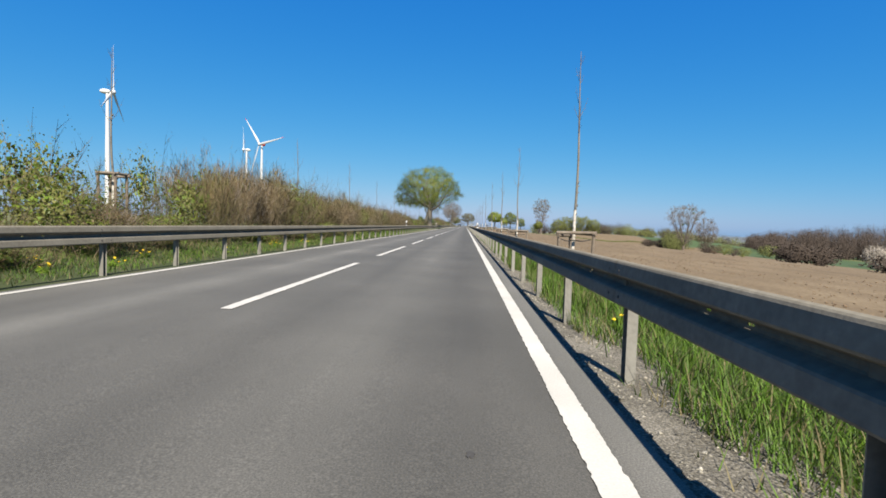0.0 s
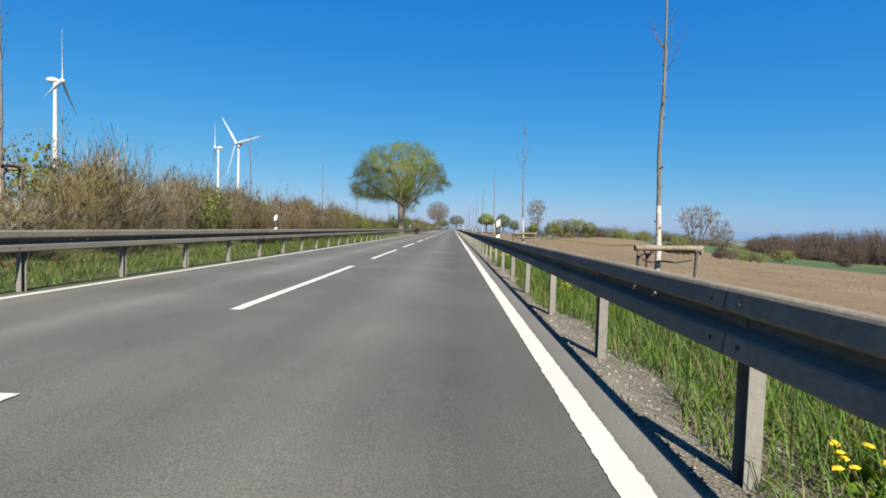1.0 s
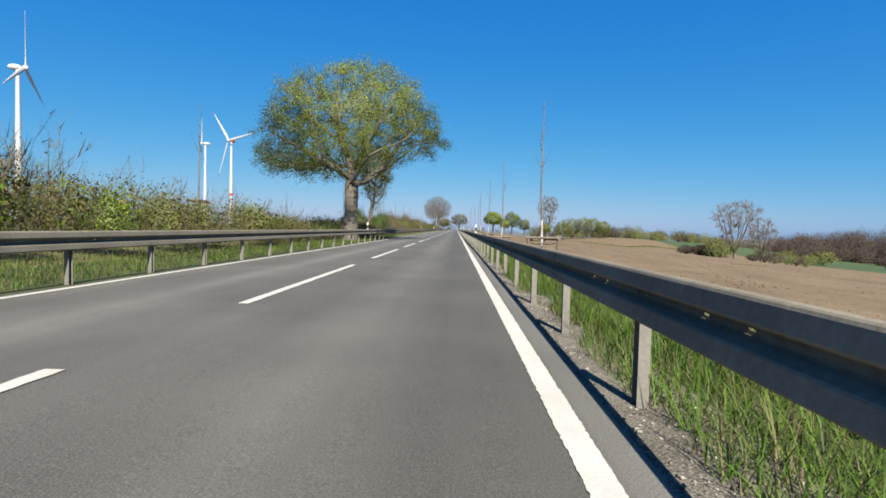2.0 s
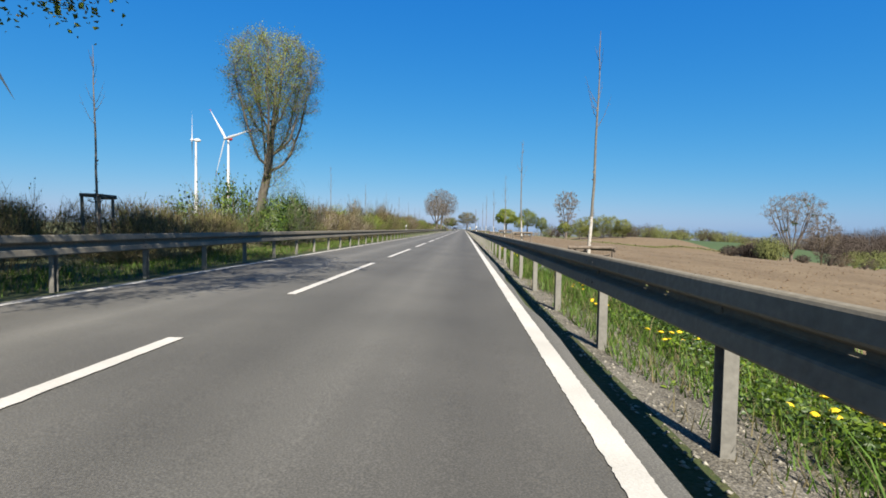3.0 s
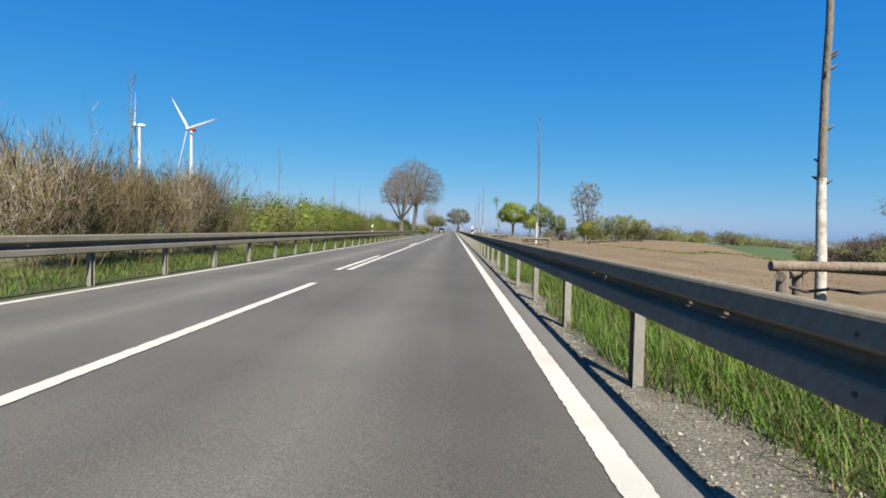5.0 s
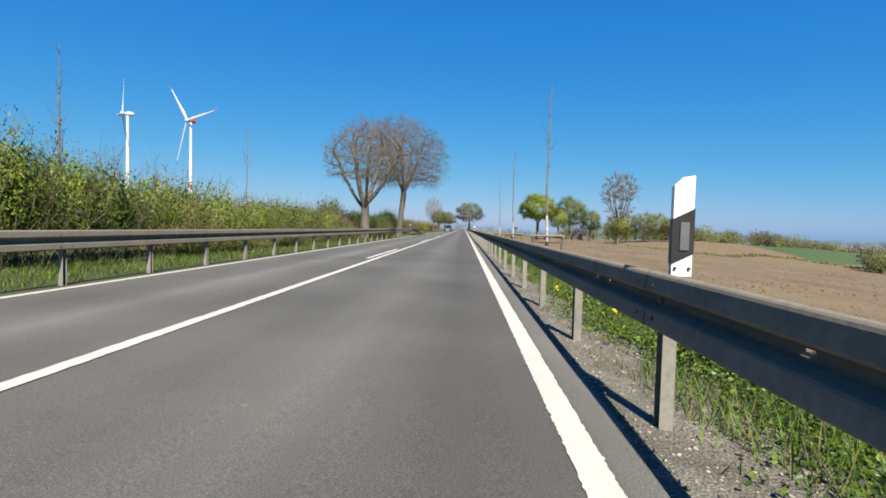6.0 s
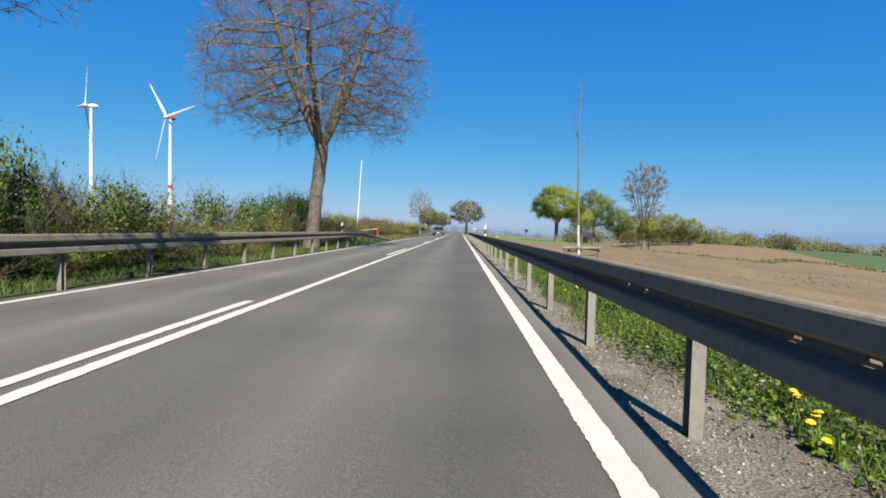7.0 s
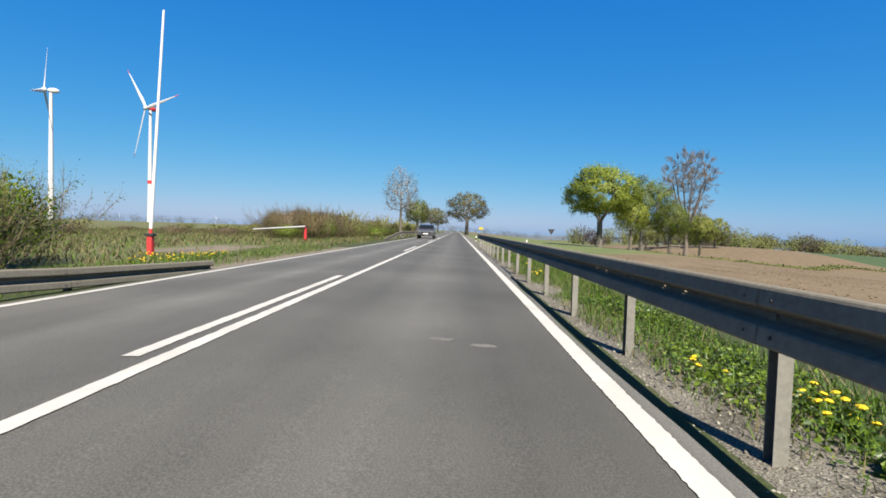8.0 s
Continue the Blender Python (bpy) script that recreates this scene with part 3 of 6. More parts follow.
def leaves(P, size, rng, flat=0.3):
    """One bent four-cornered leaf at each point."""
    n = len(P)
    a = rng.normal(size=(n, 3))
    a[:, 2] *= 1 - flat
    a /= np.linalg.norm(a, axis=1, keepdims=True)
    b = np.cross(a, rng.normal(size=(n, 3)))
    b /= np.maximum(np.linalg.norm(b, axis=1, keepdims=True), 1e-6)
    s = size * rng.uniform(0.6, 1.3, (n, 1))
    c = np.cross(a, b) * s * 0.18
    V = np.stack([P, P + a * s * 0.55 + b * s * 0.38 + c, P + a * s * 1.1, P + a * s * 0.5 - b * s * 0.38 + c], 1).reshape(-1, 3)
    T = (np.array([(0, 1, 2), (0, 2, 3)])[None] + (np.arange(n) * 4)[:, None, None]).reshape(-1, 3)
    return V, T


def colonize(attract, trunk, step, kill, reach, rng, tropism=0.0, iters=140, limbs=()):
    """Grows a branching skeleton from the trunk points towards the attraction points. Returns nodes and parents."""
    nodes = [np.array(p, float) for p in trunk]
    par = [-1] + list(range(len(trunk) - 1))
    for root, line in limbs:
        for j, p in enumerate(line):
            par.append(root if j == 0 else len(nodes) - 1)
            nodes.append(np.array(p, float))
    A = np.array(attract)
    N = np.array(nodes)
    D = np.linalg.norm(A[:, None] - N[None], axis=2)
    near, nd = D.argmin(1), D.min(1)
    alive = np.ones(len(A), bool)
    for _ in range(iters):
        ok = alive & (nd < reach)
        if not ok.any():
            break
        idx = np.where(ok)[0]
        dirs = A[idx] - np.array(nodes)[near[idx]]
        dirs /= np.maximum(np.linalg.norm(dirs, axis=1, keepdims=True), 1e-9)
        acc = {}
        for i, d in zip(near[idx], dirs):
            acc.setdefault(int(i), []).append(d)
        fresh = []
        for i, ds in acc.items():
            d = np.sum(ds, axis=0) + rng.normal(size=3) * 0.25
            d[2] += tropism
            d /= max(np.linalg.norm(d), 1e-9)
            fresh.append(nodes[i] + d * step)
            par.append(i)
        k0 = len(nodes)
        nodes += fresh
        Fm = np.array(fresh)
        D = np.linalg.norm(A[:, None] - Fm[None], axis=2)
        better = D.min(1) < nd
        near = np.where(better, k0 + D.argmin(1), near)
        nd = np.minimum(nd, D.min(1))
        alive &= nd > kill
        if len(nodes) > 6000:
            break
    return np.array(nodes), np.array(par)


def tree(name, label, at, attract, trunk, trunk_r, rng, step=0.4, kill=0.5, reach=5.0, tip=0.012, twigs=3, twig_len=0.5, leaf_mats=(), leaf_n=0, leaf_size=0.08, leaf_spread=0.35,
         bark=None, twig_mat=None, power=2.05, tropism=0.0, group="", flare=1.35, twig_up=0.3, twig_r=0.006, fine=0, limbs=()):
    """A tree: one mesh of trunk, limbs and twigs, one of leaves or buds."""
    N, par = colonize(attract, trunk, step, kill, reach, rng, tropism, limbs=limbs)
    n = len(N)
    kids = [[] for _ in range(n)]
    for i, p in enumerate(par):
        if p >= 0:
            kids[p].append(i)
    r = np.zeros(n)
    for i in range(n - 1, -1, -1):
        r[i] = tip if not kids[i] else sum(r[k] ** power for k in kids[i]) ** (1 / power)
    r = tip + (r - tip) * (trunk_r - tip) / max(r[0] - tip, 1e-6)
    h = np.clip((N[:, 2] - N[0, 2]) / 1.2, 0, 1)
    on_trunk = np.arange(n) < len(trunk)
    r = np.where(on_trunk, r * (flare + (1 - flare) * h), r)
    M = Mesher()
    idx = np.where(par >= 0)[0]
    heir = np.zeros(n, bool)
    for k in kids:
        if k:
            heir[max(k, key=lambda q: r[q])] = True
    rp = np.where(heir[idx], r[par[idx]], np.minimum(r[par[idx]], r[idx] * 1.5 + 0.015))
    stem = len(trunk)
    V, F = tube_path([Vector(p) for p in N[:stem]], list(r[:stem]), 14, False)
    M.add(np.array([tuple(v) for v in V]), np.array([t for a, b, c, d in F for t in ((a, b, c), (a, c, d))]), 0)
    for lo, hi, sides in ((0.12, 9, 10), (0.03, 0.12, 6), (0, 0.03, 3)):
        sel = (r[idx] >= lo) & (r[idx] < hi) & (idx >= stem)
        if sel.any():
            i = idx[sel]
            back = N[par[i]] - N[i]
            back /= np.maximum(np.linalg.norm(back, axis=1, keepdims=True), 1e-9)
            M.add(*prisms(N[par[i]] + back * r[i][:, None] * 0.35, N[i], rp[sel], r[i], sides), 0)
    small = np.where((r < 0.045) & (np.arange(n) >= len(trunk)))[0]
    tw = np.repeat(small, twigs)
    if len(tw):
        d = rng.normal(size=(len(tw), 3))
        d[:, 2] = np.abs(d[:, 2]) * 0.6 + twig_up
        out = N[tw] - N[par[tw]]
        d = d * 0.55 + out / np.maximum(np.linalg.norm(out, axis=1, keepdims=True), 1e-6)
        d /= np.linalg.norm(d, axis=1, keepdims=True)
        ends = N[tw] + d * twig_len * rng.uniform(0.5, 1.2, (len(tw), 1))
        M.add(*prisms(N[tw], ends, np.full(len(tw), twig_r), np.full(len(tw), twig_r * 0.35), 3), 1)
        if fine:
            q = rng.integers(0, len(tw), fine)
            f = rng.uniform(0.25, 1.0, (fine, 1))
            base = N[tw][q] * (1 - f) + ends[q] * f
            e = d[q] + rng.normal(size=(fine, 3)) * 0.6
            e /= np.linalg.norm(e, axis=1, keepdims=True)
            M.add(*slivers(base, base + e * twig_len * rng.uniform(0.25, 0.7, (fine, 1)), twig_r * 1.6, rng), 1)
    th = tagged(new(name), label, "tree", group)
    part("trunk", M.mesh("trunk", [bark or BARK, twig_mat or TREE_TWIG]), th)
    if leaf_n and len(tw):
        q = rng.integers(0, len(tw), leaf_n)
        f = rng.uniform(0.2, 1.05, (leaf_n, 1))
        P = N[tw][q] * (1 - f) + ends[q] * f + rng.normal(size=(leaf_n, 3)) * leaf_spread
        LM = Mesher()
        for k, m in enumerate(leaf_mats):
            s = slice(k, None, len(leaf_mats))
            LM.add(*leaves(P[s], leaf_size, rng), k)
        A = np.array(attract)
        part("crown", LM.mesh("crown", list(leaf_mats), A.mean(0), np.maximum(A.std(0), 0.1)), th)
    th.matrix_basis = Matrix.Translation(at)
    return th


def crown_points(rng, n, f):
    """n points inside the shape given by f(x, y, z) in a box of 1."""
    out = []
    while len(out) < n:
        p = rng.uniform(-1, 1, 3)
        if f(*p):
            out.append(p)
    return np.array(out)


def ellipsoid(rng, n, centre, radii, lower=-1.0, hollow=0.0):
    P = crown_points(rng, n, lambda x, y, z: hollow < x * x + y * y + z * z < 1 and z > lower)
    return P * np.array(radii) + np.array(centre)


def trunk_line(h, n, lean=(0, 0), wob=0.03, rng=None):
    return [(lean[0] * t + (rng.normal() * wob if 0 < t < 1 else 0), lean[1] * t + (rng.normal() * wob if 0 < t < 1 else 0), h * t) for t in np.linspace(0, 1, n)]


def main_limbs(rng, trunk, count, top, spread, curve=0.5, from_node=0):
    """Strong limbs that leave the trunk's top and rise steeply, spreading as they go."""
    out = []
    for i in range(count):
        root = len(trunk) - 1 - (from_node * i) // count
        p0 = np.array(trunk[root])
        ang = 2 * math.pi * (i + rng.uniform(-0.25, 0.25)) / count
        h = (top - p0[2]) * rng.uniform(0.75, 1.0)
        s = spread * rng.uniform(0.6, 1.0)
        n = 8
        line = []
        for j in range(1, n + 1):
            t = j / n
            line.append(p0 + np.array((math.cos(ang) * s * t ** (1 - curve * 0.5), math.sin(ang) * s * t ** (1 - curve * 0.5), h * t)) + rng.normal(size=3) * 0.02 * h * (0.3 + t) * 0.35)
        out.append((root, line))
    return out


def build_tree_a():
    """The wide dome-shaped tree beside the left guardrail, in young leaf."""
    rng = np.random.default_rng(11)
    P = np.concatenate([ellipsoid(rng, 1500, (-0.35, 2.7, 6.3), (7.0, 5.3, 6.5), lower=-0.25, hollow=0.25), ellipsoid(rng, 160, (0, 0, 5.2), (5, 5, 2.5))])
    # the crown's underside rises towards the road; one drooping branch hangs behind the trunk
    P = P[P[:, 2] > 4.3 + 0.3 * np.clip(P[:, 0], 0, 7)]
    P = P[(P[:, 0] < 2.2) | (P[:, 2] > 1.4 + 0.46 * (P[:, 1] + 7.7))]
    P = np.concatenate([P, ellipsoid(rng, 60, (1.3, 2.6, 4.2), (1.1, 1.4, 1.0))])
    tree("broadleaf_tree", "broad domed roadside tree in fresh yellow-green leaf", (-5.0, 98.9, -0.1), P, trunk_line(3.0, 7, (0.1, 0), 0.03, rng), 0.46, rng, step=0.42, kill=0.55, reach=7, twigs=3, twig_len=0.7,
         leaf_mats=(LEAF_YG, LEAF_G, LEAF_O), leaf_n=95000, leaf_size=0.088, leaf_spread=0.2, group="roadside trees", twig_up=-0.1, power=2.2)


def build_tree_b():
    """The narrow vase-shaped tree in early leaf."""
    rng = np.random.default_rng(12)

    def shape(x, y, z):
        t = (z + 1) / 2
        w = 0.16 + 0.84 * min(1.0, t / 0.72) ** 0.85
        return math.hypot(x, y) < w * (1 if t < 0.75 else math.sqrt(max(0, 1 - ((t - 0.75) / 0.26) ** 2)))
    P = crown_points(rng, 1300, shape) * np.array((2.2, 2.2, 3.9)) + np.array((0.75, 0, 6.4))
    tree("broadleaf_tree", "slender upright tree in thin early leaf", (-7.7, 121.1, 0.0), np.array(P) * (1, 1, 0.94), trunk_line(2.4, 5, (0.28, 0), 0.02, rng), 0.2, rng, step=0.26, kill=0.27, reach=3.2, tip=0.006, twigs=2, twig_len=0.5, twig_r=0.004, tropism=0.6, fine=16000,
         leaf_mats=(LEAF_O, LEAF_G, LEAF_YG), leaf_n=36000, leaf_size=0.05, leaf_spread=0.15, group="roadside trees", twig_up=0.7)


def build_tree_c():
    """Bare tree whose thick trunk forks into steep limbs."""
    rng = np.random.default_rng(13)
    P = ellipsoid(rng, 1100, (0.15, 0, 5.5), (3.05, 3.05, 2.85), lower=-0.5, hollow=0.3)
    line = trunk_line(2.5, 7, (0.05, 0), 0.015, rng)
    tree("bare_tree", "bare budding roadside tree with a thick forked trunk", (-4.8, 226.6, -0.05), P, line, 0.29, rng, step=0.24, kill=0.27, reach=2.6, twigs=3, twig_len=0.5, fine=20000, twig_r=0.0045, tropism=0.1, tip=0.007, power=2.5,
         leaf_mats=(BUD,), leaf_n=2500, leaf_size=0.04, leaf_spread=0.1, group="roadside trees", limbs=main_limbs(rng, line, 6, 6.9, 2.4, from_node=2), flare=1.3)


def build_tree_d():
    """Tall bare tree with a wide, slightly drooping crown of fine twigs."""
    rng = np.random.default_rng(14)
    P = np.concatenate([ellipsoid(rng, 1900, (0.0, 0, 7.9), (5.0, 5.0, 4.5), lower=-0.5, hollow=0.15), ellipsoid(rng, 220, (0.3, 0, 5.9), (4.9, 4.9, 0.9), hollow=0.2)])
    line = trunk_line(4.7, 10, (0.42, 0), 0.02, rng)
    tree("bare_tree", "tall bare roadside tree with reddish buds and a rounded crown", (-4.6, 243.9, -0.1), P, line, 0.29, rng, step=0.34, kill=0.38, reach=4.5, twigs=3, twig_len=0.75, fine=36000, twig_r=0.0055, tip=0.008, power=2.35,
         leaf_mats=(BUD, TWIG), leaf_n=11000, leaf_size=0.055, leaf_spread=0.16, group="roadside trees", twig_up=-0.15, limbs=main_limbs(rng, line, 5, 10.6, 2.8, from_node=1))


build_tree_a()
build_tree_b()
build_tree_c()
build_tree_d()


def simple_tree(name, label, at, h, w, trunk_h, trunk_r, seed, mats, leaf_n, leaf_size, lower=-0.6, bark=None, twig_mat=None, twigs=3, twig_len=0.8, lean=(0, 0), n=350, group="", tropism=0.0, zc=None, fine=0, limbs=0):
    rng = np.random.default_rng(seed)
    rz = (h - trunk_h * 0.8) / 2
    P = ellipsoid(rng, n, (lean[0], lean[1], zc or h - rz), (w / 2, w / 2, rz), lower=lower, hollow=0.1)
    s = h / 22
    line = trunk_line(trunk_h, 4, lean, 0.02, rng)
    return tree(name, label, at, P, line, trunk_r, rng, limbs=main_limbs(rng, line, limbs, h * 0.85, w * 0.32) if limbs else (), step=s * 1.2, kill=s * 1.5, reach=h * 0.6, tip=0.012 * h / 10, twigs=twigs, twig_len=twig_len, leaf_mats=mats, leaf_n=leaf_n,
                leaf_size=leaf_size, leaf_spread=0.25 * h / 10, bark=bark, twig_mat=twig_mat, group=group, tropism=tropism, twig_r=0.008 * h / 10, fine=fine)


G = "trees beside the field"
simple_tree("broadleaf_tree", "round-crowned tree in bright fresh leaf at the field edge", (21, 319.3, -0.9), 10.9, 9.6, 3.6, 0.36, 21, (LEAF_YG, LEAF_YG, LEAF_G), 24000, 0.19, limbs=5, lower=-0.55, group=G)
simple_tree("broadleaf_tree", "darker green tree beside the field path", (32.3, 334.7, -1.6), 12.0, 9.0, 3.4, 0.34, 22, (LEAF_G, LEAF_O), 14000, 0.2, lower=-0.7, group=G)
simple_tree("broadleaf_tree", "small yellow-green tree among field trees", (27.5, 326, -1.3), 7.6, 5.0, 2.6, 0.2, 23, (LEAF_YG,), 6000, 0.18, group=G)
simple_tree("broadleaf_tree", "dense green tree near the picnic bench", (40, 342, -2.2), 9.4, 6.0, 2.6, 0.24, 24, (LEAF_O, LEAF_G), 8000, 0.2, group=G)
simple_tree("broadleaf_tree", "low yellow-green tree by the bare willow", (55, 362, -3.2), 8.6, 6.5, 2.6, 0.24, 25, (LEAF_O, LEAF_YG), 8000, 0.22, lower=-0.8, group=G)
for i, (x, y, h, w) in enumerate(((95, 500, 16.5, 16), (104, 508, 18.5, 17), (113, 503, 19, 17), (122, 507, 18, 16), (130, 503, 15.5, 14))):
    simple_tree("broadleaf_tree", "olive-green tree of a distant copse beyond the field", (x, y, ground_z(x, y) - 0.2), h, w, 3.0, 0.4, 50 + i, (LEAF_O, LEAF_O, LEAF_YG), 9000, 0.34, lower=-0.9, group="copse beyond the field")


def fan_tree(label, at, h, w, trunk_h, trunk_r, seed, limbs, clumps, n=420):
    """A tall bare tree whose limbs fan out upwards, with a haze of fine twigs and dark balls of mistletoe."""
    rng = np.random.default_rng(seed)

    def fan(x, y, z):
        t = (z + 1) / 2
        r = 0.25 + 0.75 * t ** 0.7
        return 0.12 < math.hypot(x, y) < r * (1 if t < 0.7 else math.sqrt(max(0.0, 1 - ((t - 0.7) / 0.34) ** 2)))
    base = trunk_h * 0.9
    P = crown_points(rng, n, fan) * np.array((w / 2, w / 2, (h - base) / 2)) + np.array((0, 0, (h + base) / 2))
    line = trunk_line(trunk_h, 4, (0, 0), 0.02, rng)
    th = tree("bare_tree", label, at, P, line, trunk_r, rng, step=h / 20, kill=h / 17, reach=h * 0.4, tip=0.03, twigs=3, twig_len=h * 0.085, twig_r=0.016, power=2.3, tropism=0.35, twig_up=0.7, fine=26000,
              bark=TREE_TWIG, twig_mat=PALE_TWIG, group=G, limbs=main_limbs(rng, line, limbs, h * 0.93, w * 0.4, 0.3))
    if clumps:
        LM = Mesher()
        for c in P[rng.choice(len(P), clumps, replace=False)]:
            LM.add(*leaves(c * np.array((0.85, 0.85, 1)) + rng.normal(size=(70, 3)) * 0.32, 0.4, rng), 0)
        tagged(part("mistletoe", LM.mesh("mistletoe", [LEAF_D]), th, "dark mistletoe clumps"), kind="stuff")
    return th


fan_tree("tall bare grey tree with upright fanning limbs", (59.5, 378.5, -3.7), 24.5, 15, 6.5, 0.5, 27, 6, 0)
fan_tree("bare many-stemmed tree with mistletoe in the ploughed field", (131.6, 299.1, -10.6), 26.5, 24, 3.5, 0.6, 28, 8, 9, 520)
simple_tree("bare_tree", "smaller bare tree beside the field trees", (148, 306, -11.6), 21, 12, 4, 0.35, 29, (BUD,), 600, 0.4, lower=-0.9, bark=TWIG, twig_mat=PALE_TWIG, twigs=5, twig_len=2.0, n=300, group=G, tropism=0.3, fine=20000, limbs=4)
G = "trees along the road ahead"
simple_tree("broadleaf_tree", "dark rounded roadside tree ahead, budding", (4.1, 372, -0.1), 10.2, 10.6, 3.0, 0.4, 31, (LEAF_O, BUD), 7000, 0.24, lower=-0.75, group=G)
simple_tree("broadleaf_tree", "pale roadside tree coming into leaf", (-1.2 - 5, 352, -0.1), 6.4, 5.0, 1.8, 0.2, 33, (LEAF_O, BLOSSOM), 3000, 0.2, group=G)
simple_tree("bare_tree", "pale blossoming upright tree by the guardrail", (-5.2, 313, -0.1), 8.4, 4.4, 2.2, 0.15, 32, (BLOSSOM,), 2600, 0.13, twig_mat=PALE_TWIG, twigs=5, twig_len=0.6, group=G, tropism=0.5)
simple_tree("broadleaf_tree", "small green tree behind the guardrail", (-4.9, 334.5, -0.1), 5.8, 4.4, 1.6, 0.16, 34, (LEAF_G, LEAF_O), 2600, 0.18, group=G)
simple_tree("broadleaf_tree", "small yellowish tree by the distant road", (-5.6, 392, -0.1), 7.2, 7, 2, 0.2, 35, (LEAF_O,), 2500, 0.24, group=G)
simple_tree("broadleaf_tree", "distant budding roadside tree with rounded crown", (-5.2, 430, -0.1), 8.5, 8, 2, 0.2, 36, (LEAF_O, BUD), 2500, 0.28, group=G)


# ---------------------------------------------------------------- saplings and their frames
def sapling(seed, h):
    rng = np.random.default_rng(seed)
    th = tagged(new("young_tree"), "thin leafless young tree tied in a wooden frame", "tree", "young roadside trees")
    k = 12
    pts = [np.array((0.0, 0.0, 0.0))]
    d = np.zeros(2)
    for i in range(k):
        d = d * 0.5 + rng.normal(size=2) * 0.014
        pts.append(pts[-1] + np.array((d[0], d[1], h / k)))
    pts = np.array(pts)
    rad = np.interp(np.linspace(0, 1, k + 1), [0, 0.2, 0.6, 1], [0.045, 0.036, 0.025, 0.006])
    M = Mesher()
    TV, TF = tube_path([tuple(q) for q in pts[3:]], list(rad[3:]), 8, False)
    # knots on the stem
    for i in range(14):
        t = rng.uniform(0.1, 0.7) * k
        a = int(t)
        p = pts[a] + (pts[a + 1] - pts[a]) * (t - a)
        ang = rng.uniform(0, 6.28)
        q = p + np.array((math.cos(ang), math.sin(ang), 0.6)) * 0.07
        M.add(*prisms([p], [q], [0.02], [0.006], 4), 1)
    A, B, ra = [], [], []
    for i in range(int(9 * h / 5)):
        t = rng.uniform(0.58, 0.96) * k
        a = int(t)
        p = pts[a] + (pts[min(a + 1, k)] - pts[a]) * (t - a)
        ang = rng.uniform(0, 6.28)
        ln = rng.uniform(0.25, 0.6) * (1.15 - t / k)
        prev = p
        for s in range(4):
            up = 1.3 + 0.6 * s
            q = prev + np.array((math.cos(ang), math.sin(ang), up)) * ln * 0.3
            A.append(prev), B.append(q), ra.append(0.010 - 0.002 * s)
            if s:
                a2 = ang + rng.uniform(-1.4, 1.4)
                A.append(prev), B.append(prev + np.array((math.cos(a2), math.sin(a2), 0.9)) * ln * 0.3), ra.append(0.004)
            prev = q
    part("trunk", mesh_from("trunk", TV, TF, [YOUNG_BARK], smooth=True), th)
    M.add(*prisms(A, B, ra, np.array(ra) * 0.6, 3), 0)
    tagged(part("twig", M.mesh("twig", [TWIG, YOUNG_BARK]), th), kind="stuff")
    V, F = tube_path([pts[0], pts[1], pts[2], pts[3], pts[3] * 0.6 + pts[4] * 0.4], [0.052, 0.045, 0.041, 0.037, 0.034], 9)
    part("paint_coat", mesh_from("paint_coat", V, F, [LIME_WASH], smooth=True), th, "whitewashed lower trunk")
    return th


def stake_frame(seed, height, width, legs):
    """Round wooden stakes joined by half-round rails near their tops, with a coconut tie."""
    rng = np.random.default_rng(seed)
    th = tagged(new("tree_stake_frame"), "weathered wooden stake frame supporting a young tree", "tree support", "stake frames")
    r = width / 2
    if legs == 3:
        base = [(-r, -r * 0.55), (r, -r * 0.55), (0.05, r * 0.9)]
    else:
        base = [(-r, -r), (r, -r), (r, r), (-r, r)]
    for x, y in base:
        dx, dy = rng.normal() * 0.02, rng.normal() * 0.02
        V, F = tube_path([(x, y, -0.25), (x + dx * 0.5, y + dy * 0.5, height * 0.5), (x + dx, y + dy, height)], [0.045, 0.043, 0.042], 9)
        part("stake", mesh_from("stake", V, F, [STAKE], smooth=True), th)
    n = len(base)
    for i in range(n):
        a, b = Vector((*base[i], 0)), Vector((*base[(i + 1) % n], 0))
        d = (b - a).normalized()
        z = height - 0.03 + 0.045 * (i % 2)
        over = 0.09
        out = Vector((0, -0.05, 0)) if i == 0 else Vector((0, 0, 0))
        if i == 0:
            z = height + 0.035
            out = Vector((0, 0, 0))
        V, F = tube_path([a - d * over + out + Vector((0, 0, z)), b + d * over + out + Vector((0, 0, z + rng.normal() * 0.015))], [0.042, 0.04], 9)
        part("rail", mesh_from("rail", V, F, [STAKE], smooth=True), th)
    V, F = [], []
    for s in (-1, 1):
        v, f = tube_path([(s * r * 0.9, -r * 0.5, height - 0.12), (s * r * 0.45, -r * 0.25, height - 0.17), (0.0, 0.05 * s, height - 0.15)], [0.014] * 3, 5)
        F += [tuple(i + len(V) for i in q) for q in f]
        V += v
    part("tie", mesh_from("tie", V, F, [BOLT]), th, "dark rope tie")
    return th


saps = [sapling(40 + i, h) for i, h in enumerate((5.6, 5.4, 5.6, 5.9))]
frames = [stake_frame(60, 0.9, 0.84, 3), stake_frame(61, 0.9, 0.9, 3)]
used = set()


def place(kind, protos, i, m):
    o = protos[i]
    if (kind, i) in used:
        return copy_thing(o, m)
    used.add((kind, i))
    o.matrix_basis = m
    return o


